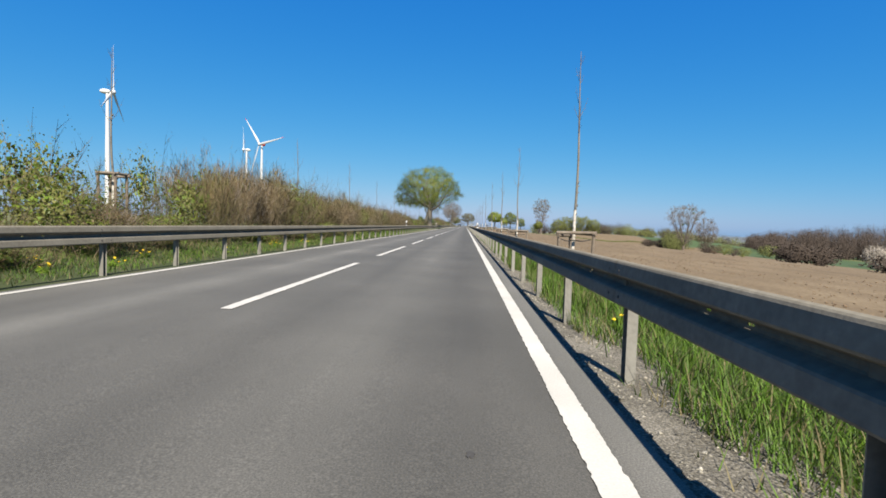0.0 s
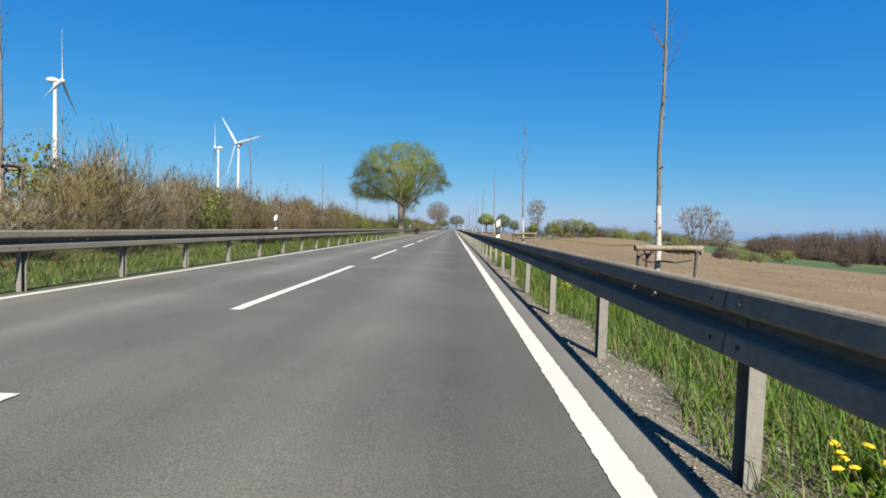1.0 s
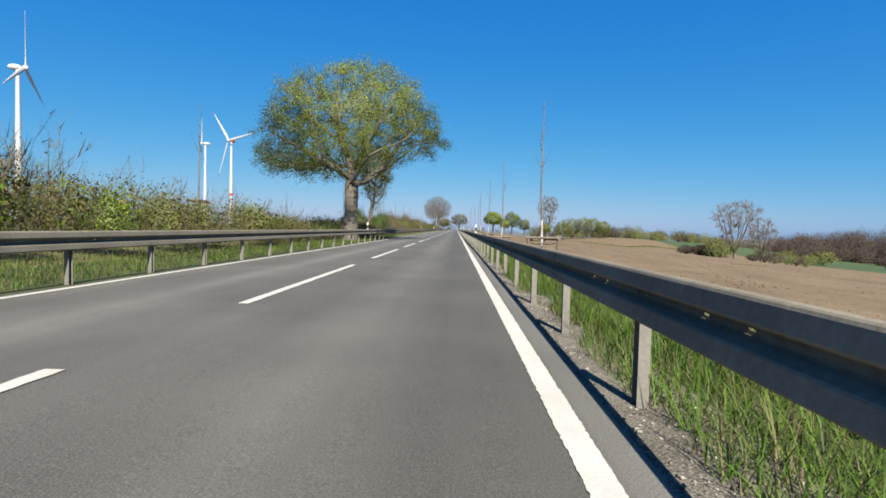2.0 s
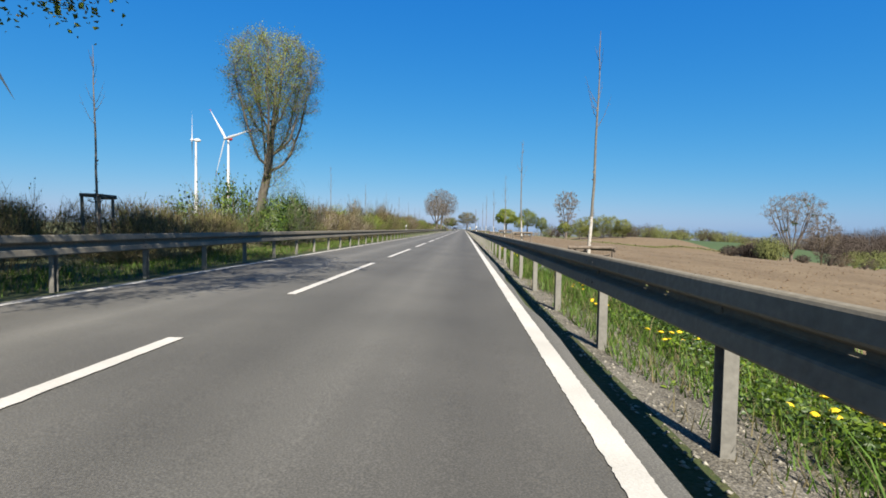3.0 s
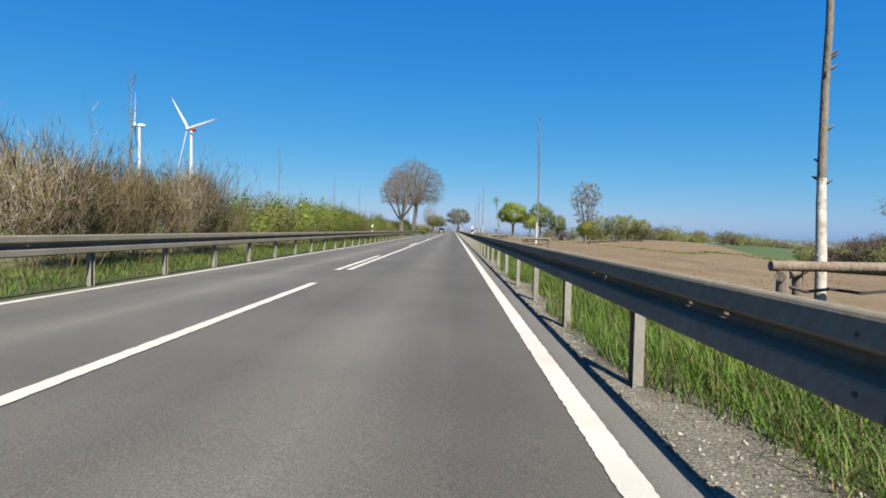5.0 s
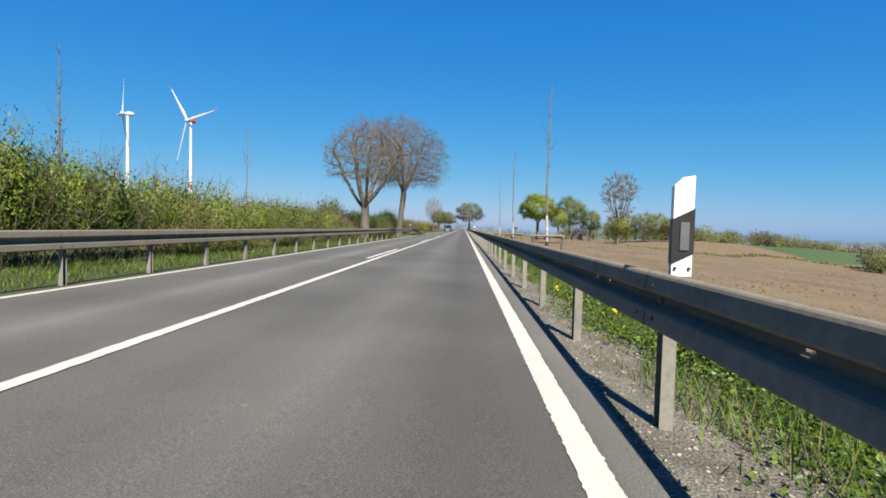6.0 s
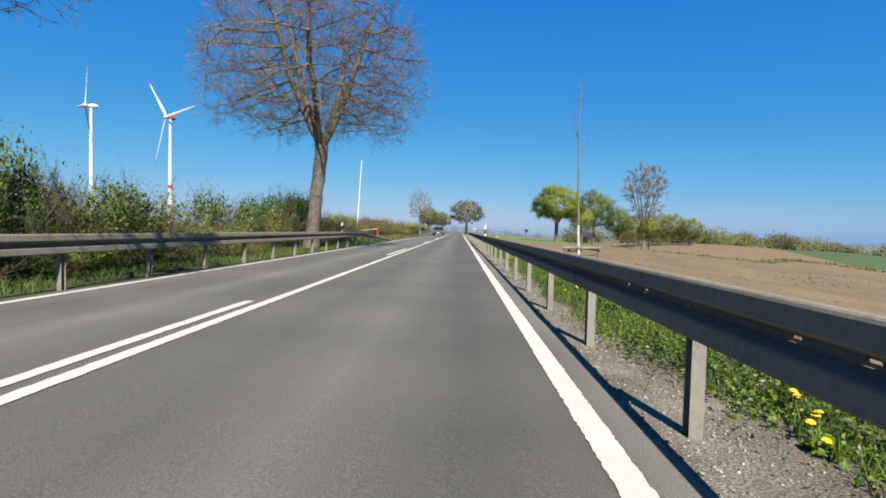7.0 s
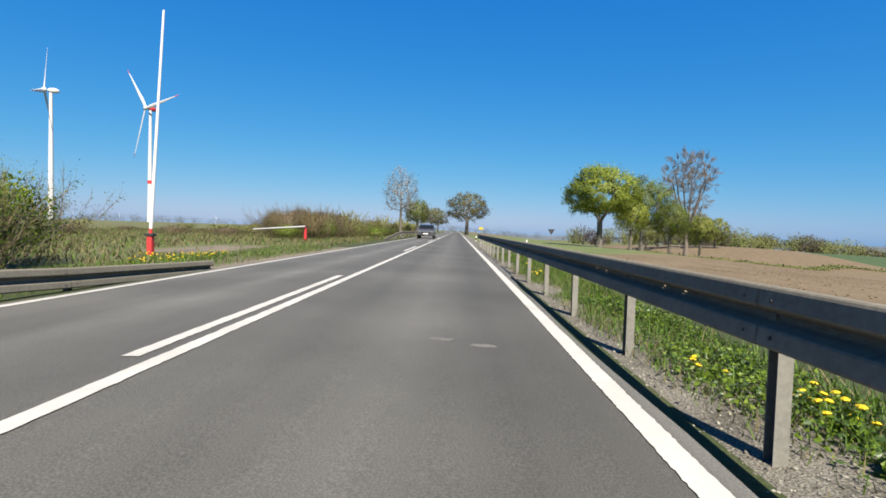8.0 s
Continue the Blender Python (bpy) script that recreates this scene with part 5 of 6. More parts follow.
# ---------------------------------------------------------------- car
def car(at, rz):
    th = tagged(new("car"), "oncoming silver-blue hatchback car on the road", "car")
    prof = [(-2.1, 0.35), (-2.12, 0.62), (-1.95, 0.82), (-1.1, 0.95), (-0.45, 1.38), (0.1, 1.47), (1.0, 1.44), (1.75, 1.05), (2.0, 0.9), (2.05, 0.5), (2.0, 0.32)]
    V, F = [], []
    for s, inset in ((-1, 0.0), (1, 0.0)):
        for y, z in prof:
            w = 0.88 - (0.2 * max(0, (z - 0.9) / 0.57)) - (0.08 if abs(y) > 1.9 else 0)
            V.append((s * w, y, z))
    n = len(prof)
    for i in range(n - 1):
        F.append((i, i + 1, n + i + 1, n + i))
    F.append(tuple(range(n - 1, -1, -1)))
    F.append(tuple(range(n, 2 * n)))
    F.append((0, n, 2 * n - 1, n - 1))
    part("body", mesh_from("body", V, F, [CAR_PAINT]), th)
    bm = bmesh.new()
    vs = [bm.verts.new(p) for p in ((-0.78, -1.06, 0.99), (0.78, -1.06, 0.99), (0.68, -0.5, 1.37), (-0.68, -0.5, 1.37))]
    bm.faces.new(vs)
    r = bmesh.ops.extrude_face_region(bm, geom=list(bm.faces))
    bmesh.ops.translate(bm, verts=[g for g in r["geom"] if isinstance(g, bmesh.types.BMVert)], vec=(0, -0.012, 0.012))
    part("windscreen", bm_mesh("windscreen", bm, GLASS_DARK), th, "dark windscreen")
    for s in (-1, 1):
        bm = bmesh.new()
        box(bm, (0.02, 1.9, 0.3), (s * 0.79, 0.35, 1.17), 0.008)
        part("side_window", bm_mesh("side_window", bm, GLASS_DARK), th)
        bm = bmesh.new()
        box(bm, (0.36, 0.1, 0.15), (s * 0.6, -2.06, 0.72), 0.03)
        part("headlight", bm_mesh("headlight", bm, REFLECTOR), th, "clear headlight")
        bm = bmesh.new()
        box(bm, (0.18, 0.1, 0.12), (s * 0.97, -0.75, 1.0), 0.03)
        part("mirror", bm_mesh("mirror", bm, CAR_PAINT), th)
        for y in (-1.3, 1.3):
            V, F = tube_path([(s * 0.68, y, 0.31), (s * 0.88, y, 0.31)], [0.31, 0.31], 20)
            w = part("wheel", mesh_from("wheel", V, F, [RUBBER]), th)
            V, F = tube_path([(s * 0.86, y, 0.31), (s * 0.895, y, 0.31)], [0.2, 0.19], 14)
            part("rim", mesh_from("rim", V, F, [REFLECTOR]), w)
    bm = bmesh.new()
    box(bm, (1.1, 0.06, 0.16), (0, -2.1, 0.6), 0.02)
    part("grille", bm_mesh("grille", bm, BLACK), th, "dark grille")
    bm = bmesh.new()
    box(bm, (1.5, 0.08, 0.14), (0, -2.08, 0.38), 0.03)
    part("bumper", bm_mesh("bumper", bm, BLACK), th, "dark lower bumper")
    bm = bmesh.new()
    box(bm, (0.5, 0.02, 0.11), (0, -2.14, 0.5), 0.004)
    part("number_plate", bm_mesh("number_plate", bm, WHITE), th, "blank white plate")
    th.matrix_basis = pose(*at, rz=rz)


car((-1.35, 304, road_z(-1.35)), 0)


# ---------------------------------------------------------------- signs
def road_sign(at, kind):
    th = tagged(new("road_sign"), {"give_way": "dark back of a triangular road sign on a post", "yellow": "small yellow road sign on a post"}[kind], "road sign")
    V, F = tube_path([(0, 0, 0), (0, 0, 2.1 if kind == "give_way" else 1.5)], [0.038, 0.038], 10)
    part("pole", mesh_from("pole", V, F, [STEEL], smooth=True), th)
    bm = bmesh.new()
    if kind == "give_way":
        vs = [bm.verts.new(p) for p in ((-0.55, -0.05, 2.2), (0.55, -0.05, 2.2), (0, -0.05, 1.3))]
        bm.faces.new(vs)
        r = bmesh.ops.extrude_face_region(bm, geom=list(bm.faces))
        bmesh.ops.translate(bm, verts=[g for g in r["geom"] if isinstance(g, bmesh.types.BMVert)], vec=(0, 0.02, 0))
    else:
        box(bm, (0.55, 0.03, 0.3), (0, -0.05, 1.4), 0.01)
    part("panel", bm_mesh("panel", bm, DARK_SIGN if kind == "give_way" else SIGN_YELLOW), th)
    th.matrix_basis = Matrix.Translation(at)


road_sign((16.7, 330.8, ground_z(16.7, 330.8)), "give_way")
road_sign((5.0, 318, -0.15), "yellow")


# ---------------------------------------------------------------- far woods, hedgerows
def far_wood(name, label, spots, mats, seed, leaf=1.6, per=420, brush=False, sink=0.52):
    """Crowns of many small clumps on stems, too far to count."""
    rng = np.random.default_rng(seed)
    M = Mesher()
    O = []
    for x, y, h, w in spots:
        g = ground_z(x, y)
        n = per
        P = rng.normal(size=(n, 3))
        P *= rng.uniform(0.1, 1, (n, 1)) ** 0.45 * rng.uniform(0.85, 1.15, (n, 1)) / np.linalg.norm(P, axis=1, keepdims=True)
        P = P * np.array((w / 2, w / 2, h * (1.02 - sink))) + np.array((x, y, g + h * sink))
        k = rng.integers(0, len(mats))
        M.add(*leaves(P, leaf * min(w, 14) / 9, rng), int(k))
        A, B = [], []
        if brush:
            Q = P[: n // 2]
            M.add(*slivers(Q, Q + rng.normal(size=Q.shape) * w * 0.035 + np.array((0, 0, h * 0.08)), w * 0.02, rng), int(k))
        for _ in range(22):
            a = rng.uniform(0, 6.28)
            q = rng.uniform(0.1, 0.5)
            A.append((x, y, g))
            B.append((x + math.cos(a) * w * q, y + math.sin(a) * w * q, g + h * rng.uniform(0.7, 1.08)))
        M.add(*prisms(A, B, np.full(22, 0.12), np.full(22, 0.03), 3), int(k))
        W = np.concatenate(M.v[-(3 if brush else 2):])
        O.append((W - np.array((x, y, g + h * 0.4))) / np.array((w / 2, w / 2, h * 0.5)) * 0.6 + np.array((0, -0.3, 0.6)))
    tagged(new(name, M.mesh(name, mats, out=np.concatenate(O))), label, "woodland", kind="stuff")


rng0 = np.random.default_rng(90)
spots = []
for i in range(620):
    u, v = rng0.uniform(), rng0.uniform() ** 1.3
    x = 255 + 330 * u + 60 * v
    y = 430 + 140 * v - 166 * u + 40 * math.sin(u * 9)
    spots.append((x, y, rng0.uniform(18, 22) * (0.4 + 0.6 * min(1, (u + v) * 2.2)) * (0.78 + 0.42 * u) + 12 * u ** 0.5 * v + 12 * min(1, u * 2.2) * min(1, v * 2.5), rng0.uniform(10, 16)))
far_wood("far_wood", "bare brown woodland on the far slope", spots, [FARLEAF], 91, leaf=0.62, per=170, brush=True, sink=0.4)
spots = [(rng0.uniform(85, 330), rng0.uniform(590, 640), rng0.uniform(8, 15), rng0.uniform(12, 20)) for _ in range(110)]
spots += [(rng0.uniform(300, 900), rng0.uniform(640, 900), rng0.uniform(7, 13), rng0.uniform(10, 18)) for _ in range(80)]
far_wood("far_hedgerow", "distant hedgerow of budding trees and bushes", spots, [FARGREEN, FARGREEN, FARLEAF], 92, leaf=0.6, per=200, brush=True)
spots = [(rng0.uniform(56, 78), rng0.uniform(60, 88), rng0.uniform(2.2, 3.4), rng0.uniform(5, 8)) for _ in range(12)]
far_wood("field_scrub", "brown leafless scrub beyond the brow of the field", spots, [FARLEAF], 96, leaf=0.5, per=700, brush=True)
far_wood("far_blossom", "pale blossoming bushes before the woodland", [(240, 296, 13, 14), (252, 300, 10, 11), (300, 334, 9, 11)], [BLOSSOM, TWIG], 97, leaf=0.5, per=900, brush=True)
spots = [(70 + 4.2 * i, 436 + 12 * math.sin(i * 0.4) + rng0.uniform(-1, 1), rng0.uniform(0.5, 0.8), rng0.uniform(7, 10)) for i in range(30)]
far_wood("field_margin", "dry grassy margin between two brown fields", spots, [MEADOW, FARGREEN], 98, leaf=0.7, per=90)
spots = [(122 + 3.6 * i + rng0.uniform(-2, 2), 297 + 7.4 * i + rng0.uniform(-3, 3), rng0.uniform(6.5, 11), rng0.uniform(9, 14)) for i in range(17)]
spots += [(140, 290, 6.5, 9), (147, 294, 5.5, 9), (155, 298, 7, 10), (163, 303, 5, 9), (171, 308, 6, 10)]
far_wood("field_hedgerow", "leafless and budding bushes of a hedgerow across the fields", spots, [FARBROWN, FARGREEN, FARLEAF], 99, leaf=0.45, per=520, brush=True)
spots = [(225, 372, 9, 16), (262, 366, 5, 9), (170, 350, 4, 7), (118, 318, 5, 9), (128, 325, 6, 9), (140, 330, 5, 8), (300, 420, 6, 11)]
far_wood("field_bushes", "rounded bushes at the edge of the ploughed field", spots, [FARGREEN, FARLEAF, FARLEAF], 93, leaf=0.6, per=900)
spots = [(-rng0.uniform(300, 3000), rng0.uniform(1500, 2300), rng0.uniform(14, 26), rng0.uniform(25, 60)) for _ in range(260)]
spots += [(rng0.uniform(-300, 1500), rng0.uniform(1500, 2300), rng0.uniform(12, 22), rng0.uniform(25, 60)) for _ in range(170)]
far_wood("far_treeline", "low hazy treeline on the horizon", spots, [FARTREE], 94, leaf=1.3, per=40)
spots = [(-rng0.uniform(9, 16), rng0.uniform(300, 420), rng0.uniform(1.2, 3.0), rng0.uniform(2.5, 6)) for _ in range(26)]
spots += [(-rng0.uniform(16, 60), rng0.uniform(300, 420), rng0.uniform(0.5, 1.3), rng0.uniform(2.5, 6)) for _ in range(34)]
far_wood("meadow_scrub", "low olive scrub scattered over the meadow", spots, [FARGREEN, LEAF_O, MEADOW], 95, leaf=0.5, per=220)


# ---------------------------------------------------------------- grass, stones, clods
def blades(name, label, n, seed, region, hmin, hmax, width, mats, dens=None, tris=3):
    """Grass blades. region(rng, n) gives x and y."""
    rng = np.random.default_rng(seed)
    x, y = region(rng, n)
    if dens is not None:
        keep = rng.uniform(size=len(x)) < dens(x, y)
        x, y = x[keep], y[keep]
    n = len(x)
    gx = np.array([ground_z(a, 150.0) for a in np.linspace(-12, 12, 481)])
    z = np.interp(x, np.linspace(-12, 12, 481), gx)
    left = x < -4.5
    if left.any():
        z[left] = [ground_z(a, b) for a, b in zip(x[left], y[left])]
    h = rng.uniform(hmin, hmax, n) * (0.7 + 0.6 * (0.5 + 0.5 * np.sin(y * 1.7 + x * 3) * np.sin(y * 0.43)))
    a = rng.uniform(0, 6.28, n)
    lean = rng.uniform(0.3, 1.7, n) * h
    w = width * rng.uniform(0.6, 1.3, n)
    wx, wy = -np.sin(a) * w / 2, np.cos(a) * w / 2
    lx, ly = np.cos(a) * lean, np.sin(a) * lean
    if tris == 3:
        V = np.stack([np.stack([x - wx, y - wy, z], 1), np.stack([x + wx, y + wy, z], 1),
                      np.stack([x + lx * 0.35 - wx * 0.8, y + ly * 0.35 - wy * 0.8, z + h * 0.62], 1), np.stack([x + lx * 0.35 + wx * 0.8, y + ly * 0.35 + wy * 0.8, z + h * 0.62], 1),
                      np.stack([x + lx, y + ly, z + h], 1)], 1).reshape(-1, 3)
        T = (np.array([(0, 1, 3), (0, 3, 2), (2, 3, 4)])[None] + (np.arange(n) * 5)[:, None, None]).reshape(-1, 3)
    else:
        V = np.stack([np.stack([x - wx, y - wy, z], 1), np.stack([x + wx, y + wy, z], 1), np.stack([x + lx * 0.7, y + ly * 0.7, z + h], 1)], 1).reshape(-1, 3)
        T = np.arange(n * 3).reshape(-1, 3)
    mi = np.repeat(rng.choice(len(mats), n), tris)
    tagged(new(name, mesh_np(name, V, T, mats, mi)), label, "grass", kind="stuff")


def band(x0, x1, y0, y1, skew=1.0):
    def f(rng, n):
        return x0 + (x1 - x0) * rng.uniform(size=n) ** skew, rng.uniform(y0, y1, n)
    return f


def patchy(x, y):
    edge = np.where(y < 185, 3.42, np.where(y < 250, 3.7, 3.52)) + 0.16 * np.sin(y * 0.9) + 0.12 * np.sin(y * 2.7 + 1)
    strip_end = 5.7 + 0.2 * np.sin(y * 0.31) - 0.9 * (y > 185)
    return np.clip((x - edge) * 9, 0.015, 1) * (x < strip_end) * (0.65 + 0.35 * np.sin(y * 0.5 + 1.1 * np.sin(x * 2)) ** 2)


blades("verge_grass", "fresh green grass on the verge behind the guardrail", 170000, 201, band(3.38, 4.8, -2, 275), 0.11, 0.3, 0.0075, [GRASS, GRASS, GRASS, GRASS, DRYGRASS],
       lambda x, y: patchy(x, y) * np.where((y < 46) | ((y > 56) & (y < 96)) | ((y > 104) & (y < 116)) | ((y > 152) & (y < 172)), 1.0, 0.07))
blades("verge_grass", "dense short grass on the verge behind the guardrail", 520000, 206, band(3.38, 4.9, -2, 275), 0.03, 0.15, 0.009, [GRASS, GRASS, GRASS, GRASS, DRYGRASS], patchy, tris=1)
blades("verge_grass", "green grass strip at the field edge", 150000, 204, band(4.5, 5.9, -2, 275), 0.07, 0.22, 0.016, [GRASS, GRASS, GRASS, DRYGRASS], patchy, tris=1)
blades("verge_tufts", "dry grass tufts in the gravel at the posts", 34000, 205, band(3.34, 3.8, -2, 275), 0.04, 0.14, 0.008, [GRASS, DRYGRASS, DRYGRASS],
       lambda x, y: (np.sin(y * 1.31) * np.sin(y * 0.47 + 2) + 0.5 * np.sin(y * 5.1 + x * 9) > np.where(y < 250, 0.55, -0.25)) * 1.0, tris=1)
blades("verge_grass", "short green grass on the verge beside the sunlit guardrail", 190000, 202, band(-6.2, -3.55, 0, 275), 0.05, 0.17, 0.013, [GRASS, GRASS, GRASS, DRYGRASS],
       lambda x, y: np.clip((-3.55 - x) * 2.2, 0, 1), tris=1)
blades("meadow_grass", "dry and green meadow grass beyond the field track", 70000, 203, band(-40, -4.4, 262, 330), 0.07, 0.24, 0.04, [GRASS, DRYGRASS, DRYGRASS], lambda x, y: np.where((x > -9.5) & (y > 267) & (y < 275), 0.04, np.where((x > -6) & (y < 276), 0.3, 1.0)), tris=1)


def pebbles(name, label, n, seed, region, size, m, cat):
    rng = np.random.default_rng(seed)
    x, y = region(rng, n)
    z = np.array([ground_z(a, b if a < 3.6 else 150.0) for a, b in zip(x, y)])
    base = np.array([(1, 0, 0), (0, 1, 0), (-1, 0, 0), (0, -1, 0), (0, 0, 0.8), (0, 0, -0.6)], float)
    f = np.array([(0, 1, 4), (1, 2, 4), (2, 3, 4), (3, 0, 4), (1, 0, 5), (2, 1, 5), (3, 2, 5), (0, 3, 5)])
    s = size * rng.uniform(0.35, 1.0, n) ** 1.5
    a = rng.uniform(0, 6.28, n)
    B = base[None] * rng.uniform(0.6, 1.2, (n, 6, 1)) + rng.normal(size=(n, 6, 3)) * 0.14
    c, sn = np.cos(a)[:, None], np.sin(a)[:, None]
    X = B[..., 0] * c - B[..., 1] * sn
    Y = B[..., 0] * sn + B[..., 1] * c
    V = np.stack([X, Y, B[..., 2] * 0.7], 2) * s[:, None, None] + np.stack([x, y, z + s * 0.1], 1)[:, None]
    T = (f[None] + (np.arange(n) * 6)[:, None, None]).reshape(-1, 3)
    tagged(new(name, mesh_np(name, V.reshape(-1, 3), T, [m])), label, cat, kind="stuff")


pebbles("gravel", "loose pale gravel along the asphalt edge", 52000, 210, band(3.13, 3.85, -1, 262, 1.2), 0.02, STONE, "gravel")
pebbles("soil_clods", "brown earth clods of the ploughed field", 34000, 211, band(5.5, 22, 0, 290, 1.9), 0.05, CLOD, "soil")


def weeds():
    """Broad-leaved low weeds in patches on the verge."""
    rng = np.random.default_rng(240)
    P = []
    for y0, y1, n in ((98, 104, 2600), (116, 119, 700), (128, 137, 6200), (146, 152, 2200), (186, 200, 5200), (203, 234, 11000), (252, 260, 2600), (48, 56, 1500), (20, 24, 500)):
        y = rng.uniform(y0, y1, n)
        x = np.where(y < 185, 4.3, 4.08) + 0.18 * np.sin(y * 1.3) + rng.normal(size=n) * 0.2
        z = np.array([ground_z(a, 150.0) for a in x]) + rng.uniform(0.02, 0.2, n) * (0.6 + 0.4 * np.sin(y * 2.1))
        P.append(np.stack([x, y, z], 1))
    P = np.concatenate(P)
    M = Mesher()
    P = np.repeat(P, 3, axis=0) + rng.normal(size=(3 * len(P), 3)) * np.array((0.06, 0.06, 0.012))
    M.add(*leaves(P[::2], 0.034, rng, 0.6), 0)
    M.add(*leaves(P[1::4], 0.03, rng, 0.6), 1)
    M.add(*leaves(P[3::4], 0.036, rng, 0.6), 2)
    tagged(new("verge_weeds", M.mesh("verge_weeds", [LEAF_G, LEAF_D, LEAF_D])), "low broad-leaved weeds among the verge grass", "weeds", kind="stuff")


weeds()


def dandelions():
    """Clumps of yellow flower heads on stems, each clump a plant."""
    r = random.Random(8)
    protos = []
    n = 12
    ring = [(math.cos(6.2832 * a / n), math.sin(6.2832 * a / n)) for a in range(n)]
    V = [(0, 0, 0.022)] + [(c * 0.015, d * 0.015, 0.02) for c, d in ring] + [(c * (0.026 if a % 2 else 0.021), d * (0.026 if a % 2 else 0.021), 0.011) for a, (c, d) in enumerate(ring)] + [(0, 0, -0.006)]
    F = [(0, 1 + a, 1 + (a + 1) % n) for a in range(n)] + [(1 + a, 1 + n + a, 1 + n + (a + 1) % n, 1 + (a + 1) % n) for a in range(n)] + [(2 * n + 1, 1 + n + (a + 1) % n, 1 + n + a) for a in range(n)]
    head = mesh_from("flower", V, F, [YELLOW])
    for k in range(3):
        th = tagged(new("dandelion"), "flowering yellow dandelion clump in the verge grass", "flower", "dandelions")
        rng = np.random.default_rng(300 + k)
        SV, SF = [], []
        for i in range(4 + 2 * k):
            x, y = rng.normal(size=2) * 0.11
            h = rng.uniform(0.07, 0.16)
            v, f = tube_path([(x * 0.5, y * 0.5, -0.02), (x, y, h)], [0.004, 0.003], 4, False)
            SF += [tuple(j + len(SV) for j in q) for q in f]
            SV += v
            part("flower", head, th, "yellow flower head", at=pose(x, y, h, rng.uniform(-15, 15), rng.uniform(-15, 15), 0))
        part("stalk", mesh_from("stalk", SV, SF, [GRASS]), th)
        LM = Mesher()
        P = rng.normal(size=(26, 3)) * np.array((0.05, 0.05, 0.01)) + np.array((0, 0, 0.02))
        LM.add(*leaves(P, 0.09, rng), 0)
        part("leaf_rosette", LM.mesh("leaf_rosette", [LEAF_G]), th)
        protos.append(th)
    first = [True] * 3
    spots = [(3.95, 3.9), (4.1, 6.9), (3.9, 33.9), (4.05, 40.2), (4.0, 49.9), (4.15, 50.3), (4.35, 49.5), (3.9, 52.5), (3.95, 54.0), (4.1, 54.6), (3.9, 98.7), (4.1, 99.6), (4.2, 100.3), (4.35, 100.2),
             (4.0, 102.0), (3.95, 104), (4.1, 106), (4.05, 115.6), (3.9, 120), (4.0, 122), (3.95, 147.9), (4.05, 148.6), (4.1, 148.2), (3.95, 197), (4.0, 198), (3.9, 199), (4.1, 209.5), (3.98, 223.8), (4.1, 224.4),
             (3.92, 238.9), (4.05, 239.3), (4.0, 229.6), (3.85, 253.8), (4.0, 254.3), (4.1, 254.6), (3.75, 255.2), (3.8, 263), (4.0, 266), (4.1, 270)]
    spots += [(-4.2 - r.random(), y) for y in (6.2, 6.9, 7.6, 9.5, 12, 16, 17.5, 19)] + [(-5 - 1.8 * r.random(), r.uniform(262.5, 267)) for _ in range(14)]
    for x, y in spots:
        k = r.randrange(3)
        m = pose(x, y, ground_z(x, y), rz=r.uniform(0, 360))
        if first[k]:
            protos[k].matrix_basis = m
            first[k] = False
        else:
            copy_thing(protos[k], m)


dandelions()


# ---------------------------------------------------------------- litter in the verge
def plastic_panel():
    """Dark grey perforated plastic panel lying in the grass."""
    th = tagged(new("plastic_panel"), "dark grey perforated plastic panel lying in the grass", "litter")
    nx, ny, w, h = 7, 5, 0.95, 0.6
    bm = bmesh.new()
    for i in range(nx + 1):
        box(bm, (0.035, h, 0.03), (-w / 2 + w * i / nx, 0, 0.015))
    part("long_bar", bm_mesh("long_bar", bm, GRATE), th)
    bm = bmesh.new()
    for j in range(ny + 1):
        box(bm, (w + 0.035, 0.055, 0.026), (0, -h / 2 + h * j / ny, 0.015))
    part("cross_bar", bm_mesh("cross_bar", bm, GRATE), th)
    bm = bmesh.new()
    box(bm, (0.09, 0.07, 0.01), (0.12, -0.06, 0.035), 0.003)
    part("sticker", bm_mesh("sticker", bm, SIGN_YELLOW), th, "small orange-yellow sticker")
    th.matrix_basis = pose(4.45, 109.6, ground_z(4.45, 109) + 0.12, 22, -14, 60)


def sack():
    """Crumpled green sack at the foot of a young tree."""
    th = tagged(new("watering_sack"), "crumpled dark green sack around a young tree's foot", "bag")
    bm = bmesh.new()
    bmesh.ops.create_uvsphere(bm, u_segments=20, v_segments=14, radius=0.2)
    for v in bm.verts:
        t = (v.co.z + 0.2) / 0.4
        f = 1.15 - 0.45 * t + 0.12 * noise.noise(v.co * 9)
        v.co = Vector((v.co.x * f, v.co.y * f, max(-0.16, v.co.z * 1.25 + 0.04 * noise.noise(v.co * 14))))
    part("body", bm_mesh("body", bm, BAG, True), th)
    bm = bmesh.new()
    bmesh.ops.create_cone(bm, segments=12, radius1=0.09, radius2=0.11, depth=0.08, cap_ends=True, matrix=Matrix.Translation((0, 0, 0.28)))
    part("neck", bm_mesh("neck", bm, BAG, True), th)
    th.matrix_basis = pose(5.0, 206.6, ground_z(5.0, 206.6) + 0.15)


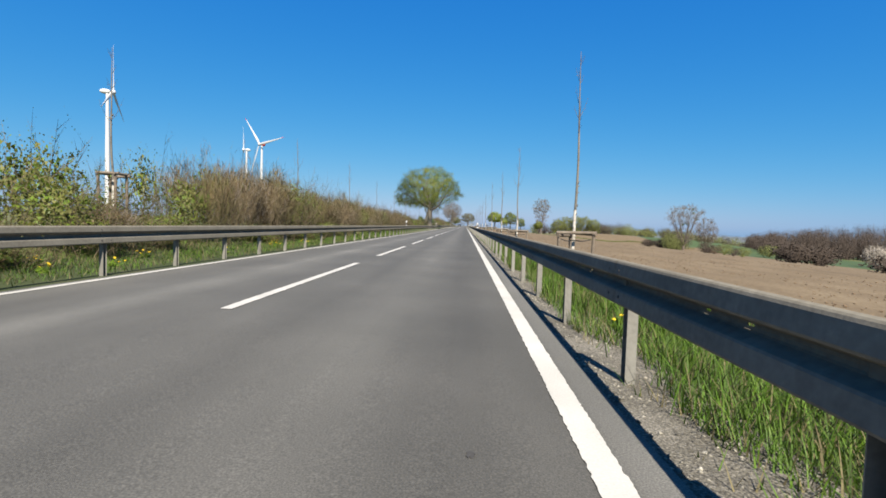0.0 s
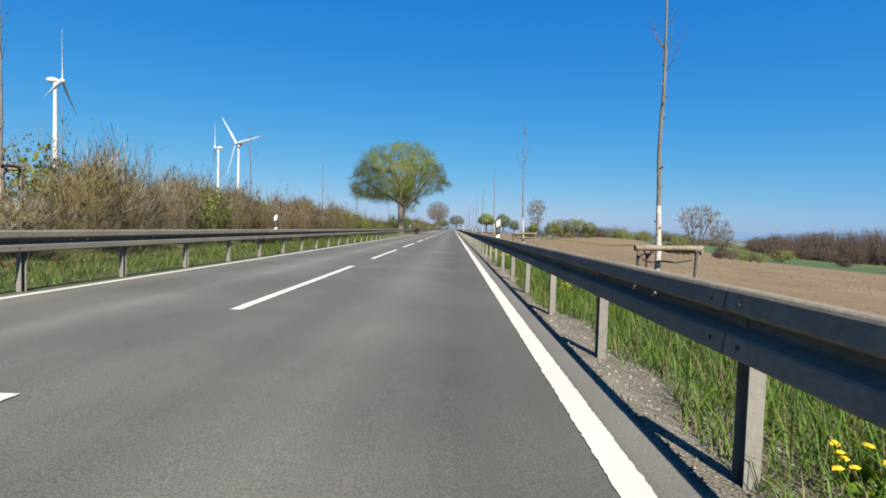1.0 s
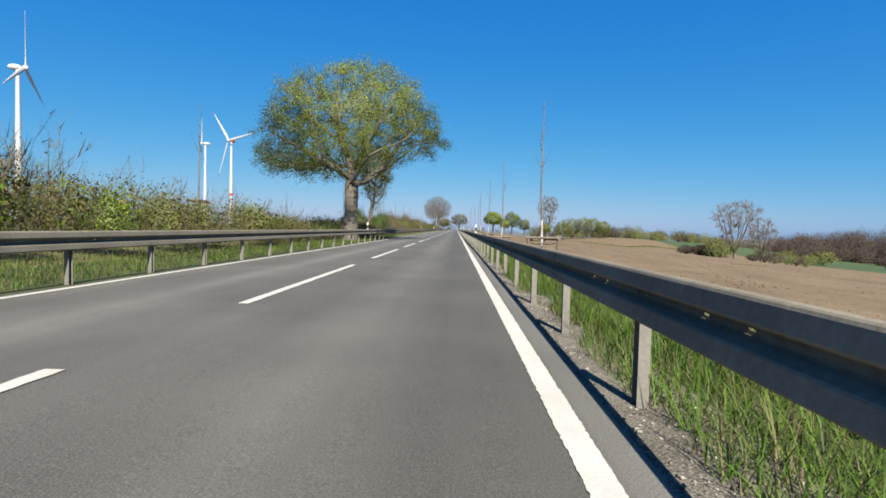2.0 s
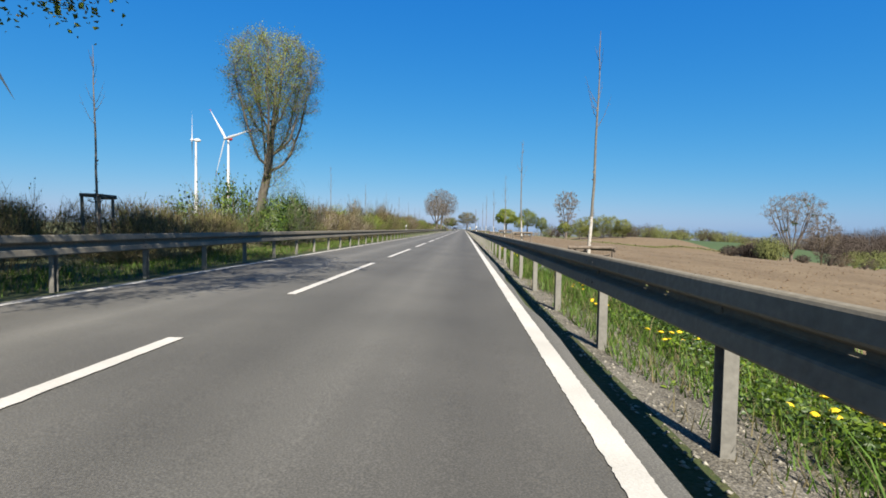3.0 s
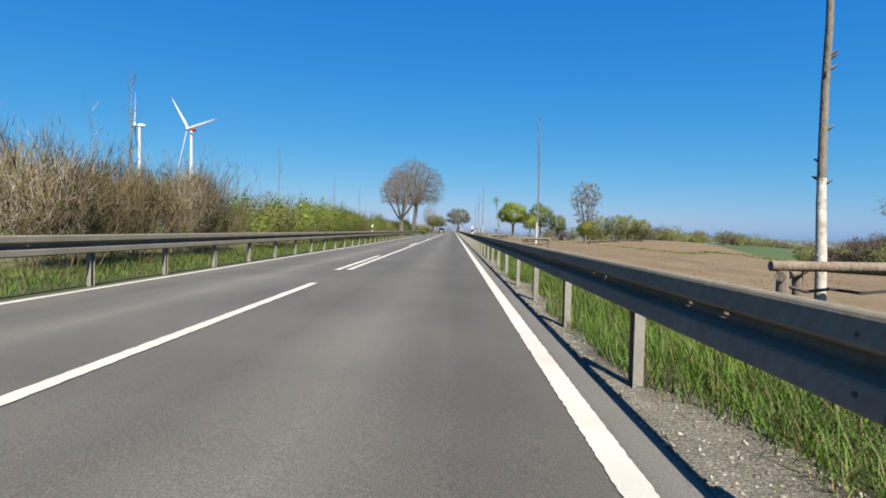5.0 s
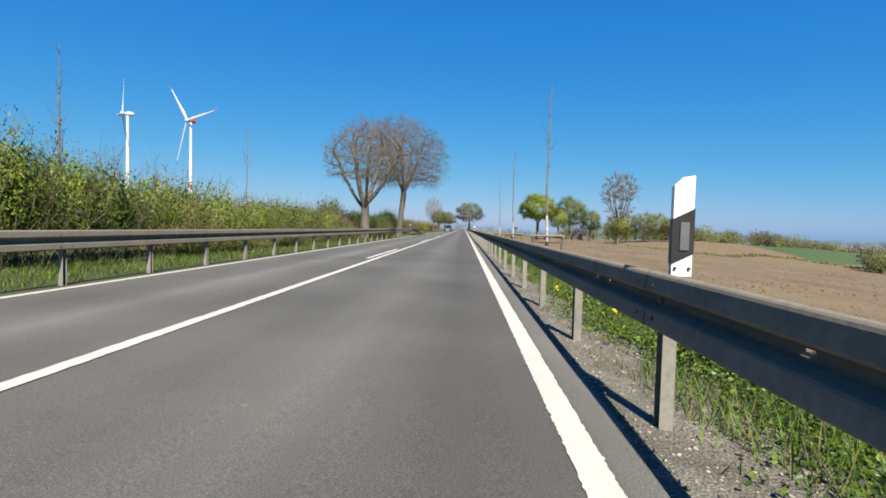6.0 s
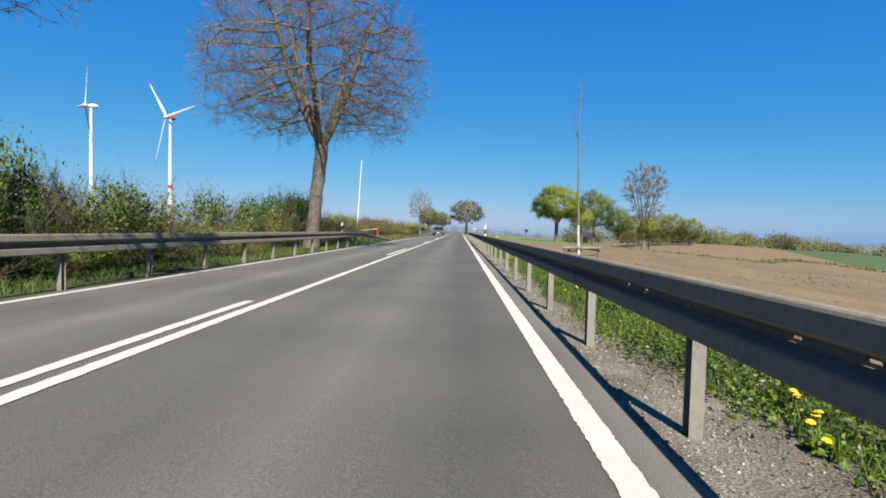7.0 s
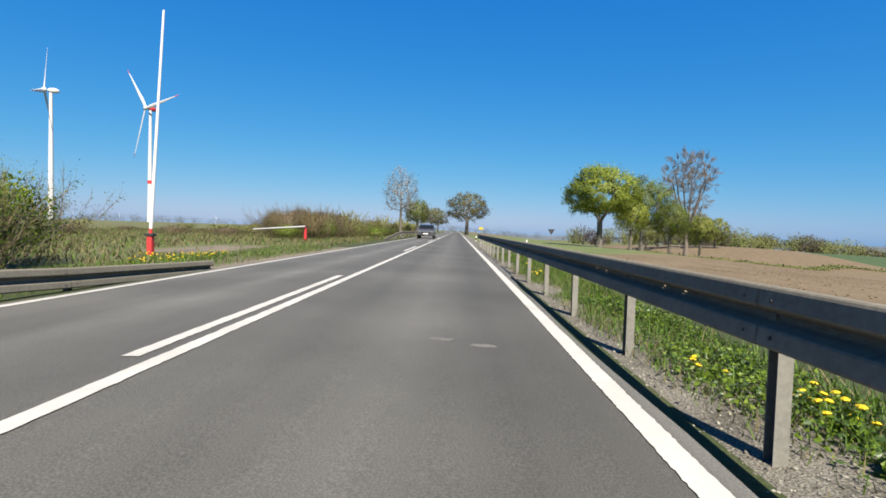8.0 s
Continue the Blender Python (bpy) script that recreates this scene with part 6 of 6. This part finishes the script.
def slatted_seat():
    """A small timber seat with a high slatted back among the field trees."""
    th = tagged(new("timber_seat"), "weathered timber seat with a high slatted back among trees", "bench")
    for x in (-0.75, 0.75):
        bm = bmesh.new()
        box(bm, (0.1, 0.1, 1.75), (x, 0, 0.85), 0.01)
        part("post", bm_mesh("post", bm, STAKE), th)
    for z in (0.45, 0.8, 1.15, 1.5):
        bm = bmesh.new()
        box(bm, (1.7, 0.05, 0.16), (0, -0.06, z), 0.008)
        part("slat", bm_mesh("slat", bm, STAKE), th)
    bm = bmesh.new()
    box(bm, (1.6, 0.45, 0.06), (0, -0.3, 0.45), 0.01)
    part("seat", bm_mesh("seat", bm, STAKE), th)
    for x in (-0.6, 0.6):
        bm = bmesh.new()
        box(bm, (0.09, 0.09, 0.5), (x, -0.45, 0.18), 0.01)
        part("leg", bm_mesh("leg", bm, STAKE), th)
    th.matrix_basis = pose(35.8, 330, ground_z(35.8, 330) - 0.02, rz=12)


plastic_panel()
sack()
slatted_seat()


# ---------------------------------------------------------------- marks on the asphalt
TAR = mat("tar_spot", [(0.030, 0.029, 0.027), (0.052, 0.050, 0.046)], scale=(8, 60), rough=0.7)
DUST = mat("pale_scuff", [(0.075, 0.073, 0.068), (0.125, 0.122, 0.113)], scale=(3, 60), rough=0.9)


def mark(x, y, a, b, m, label, seed):
    """A thin, uneven patch on the carriageway."""
    r = random.Random(seed)
    n = 18
    rim = []
    for i in range(n):
        t = 2 * math.pi * i / n
        k = r.uniform(0.7, 1.1)
        rim.append((math.cos(t) * a * k, math.sin(t) * b * k))
    V = [(x + u, y + v, road_z(x + u) + 0.004) for u, v in rim] + [(x + u * 1.03, y + v * 1.03, road_z(x + u) - 0.004) for u, v in rim]
    F = [tuple(range(n))] + [(i, n + i, n + (i + 1) % n, (i + 1) % n) for i in range(n)]
    part("mark", mesh_from("mark", V, F, [m]), road, label)


mark(2.33, 0.59, 0.02, 0.035, TAR, "small dark tar spot", 1)
mark(1.76, 255.8, 0.1, 0.05, DUST, "pale scuff mark across the lane", 2)
mark(2.12, 255.64, 0.11, 0.05, DUST, "pale scuff mark across the lane", 3)
for i, (x, y, a, b) in enumerate(((1.24, 53.3, 0.05, 0.09), (2.42, 51.25, 0.03, 0.05), (0.68, 56.6, 0.012, 0.025), (0.82, 57.1, 0.025, 0.03), (1.23, 56.45, 0.03, 0.015), (1.55, 188.0, 0.025, 0.03), (0.99, 188.0, 0.02, 0.02))):
    mark(x, y, a, b, TAR, "small dark tar spot", 10 + i)
for i, (x, y, a, b) in enumerate(((1.3, 57.66, 0.025, 0.03), (1.76, 146.9, 0.012, 0.015), (2.7, 239.0, 0.012, 0.1), (1.27, 193.7, 0.02, 0.02))):
    mark(x, y, a, b, DUST, "small pale chip on the asphalt", 30 + i)
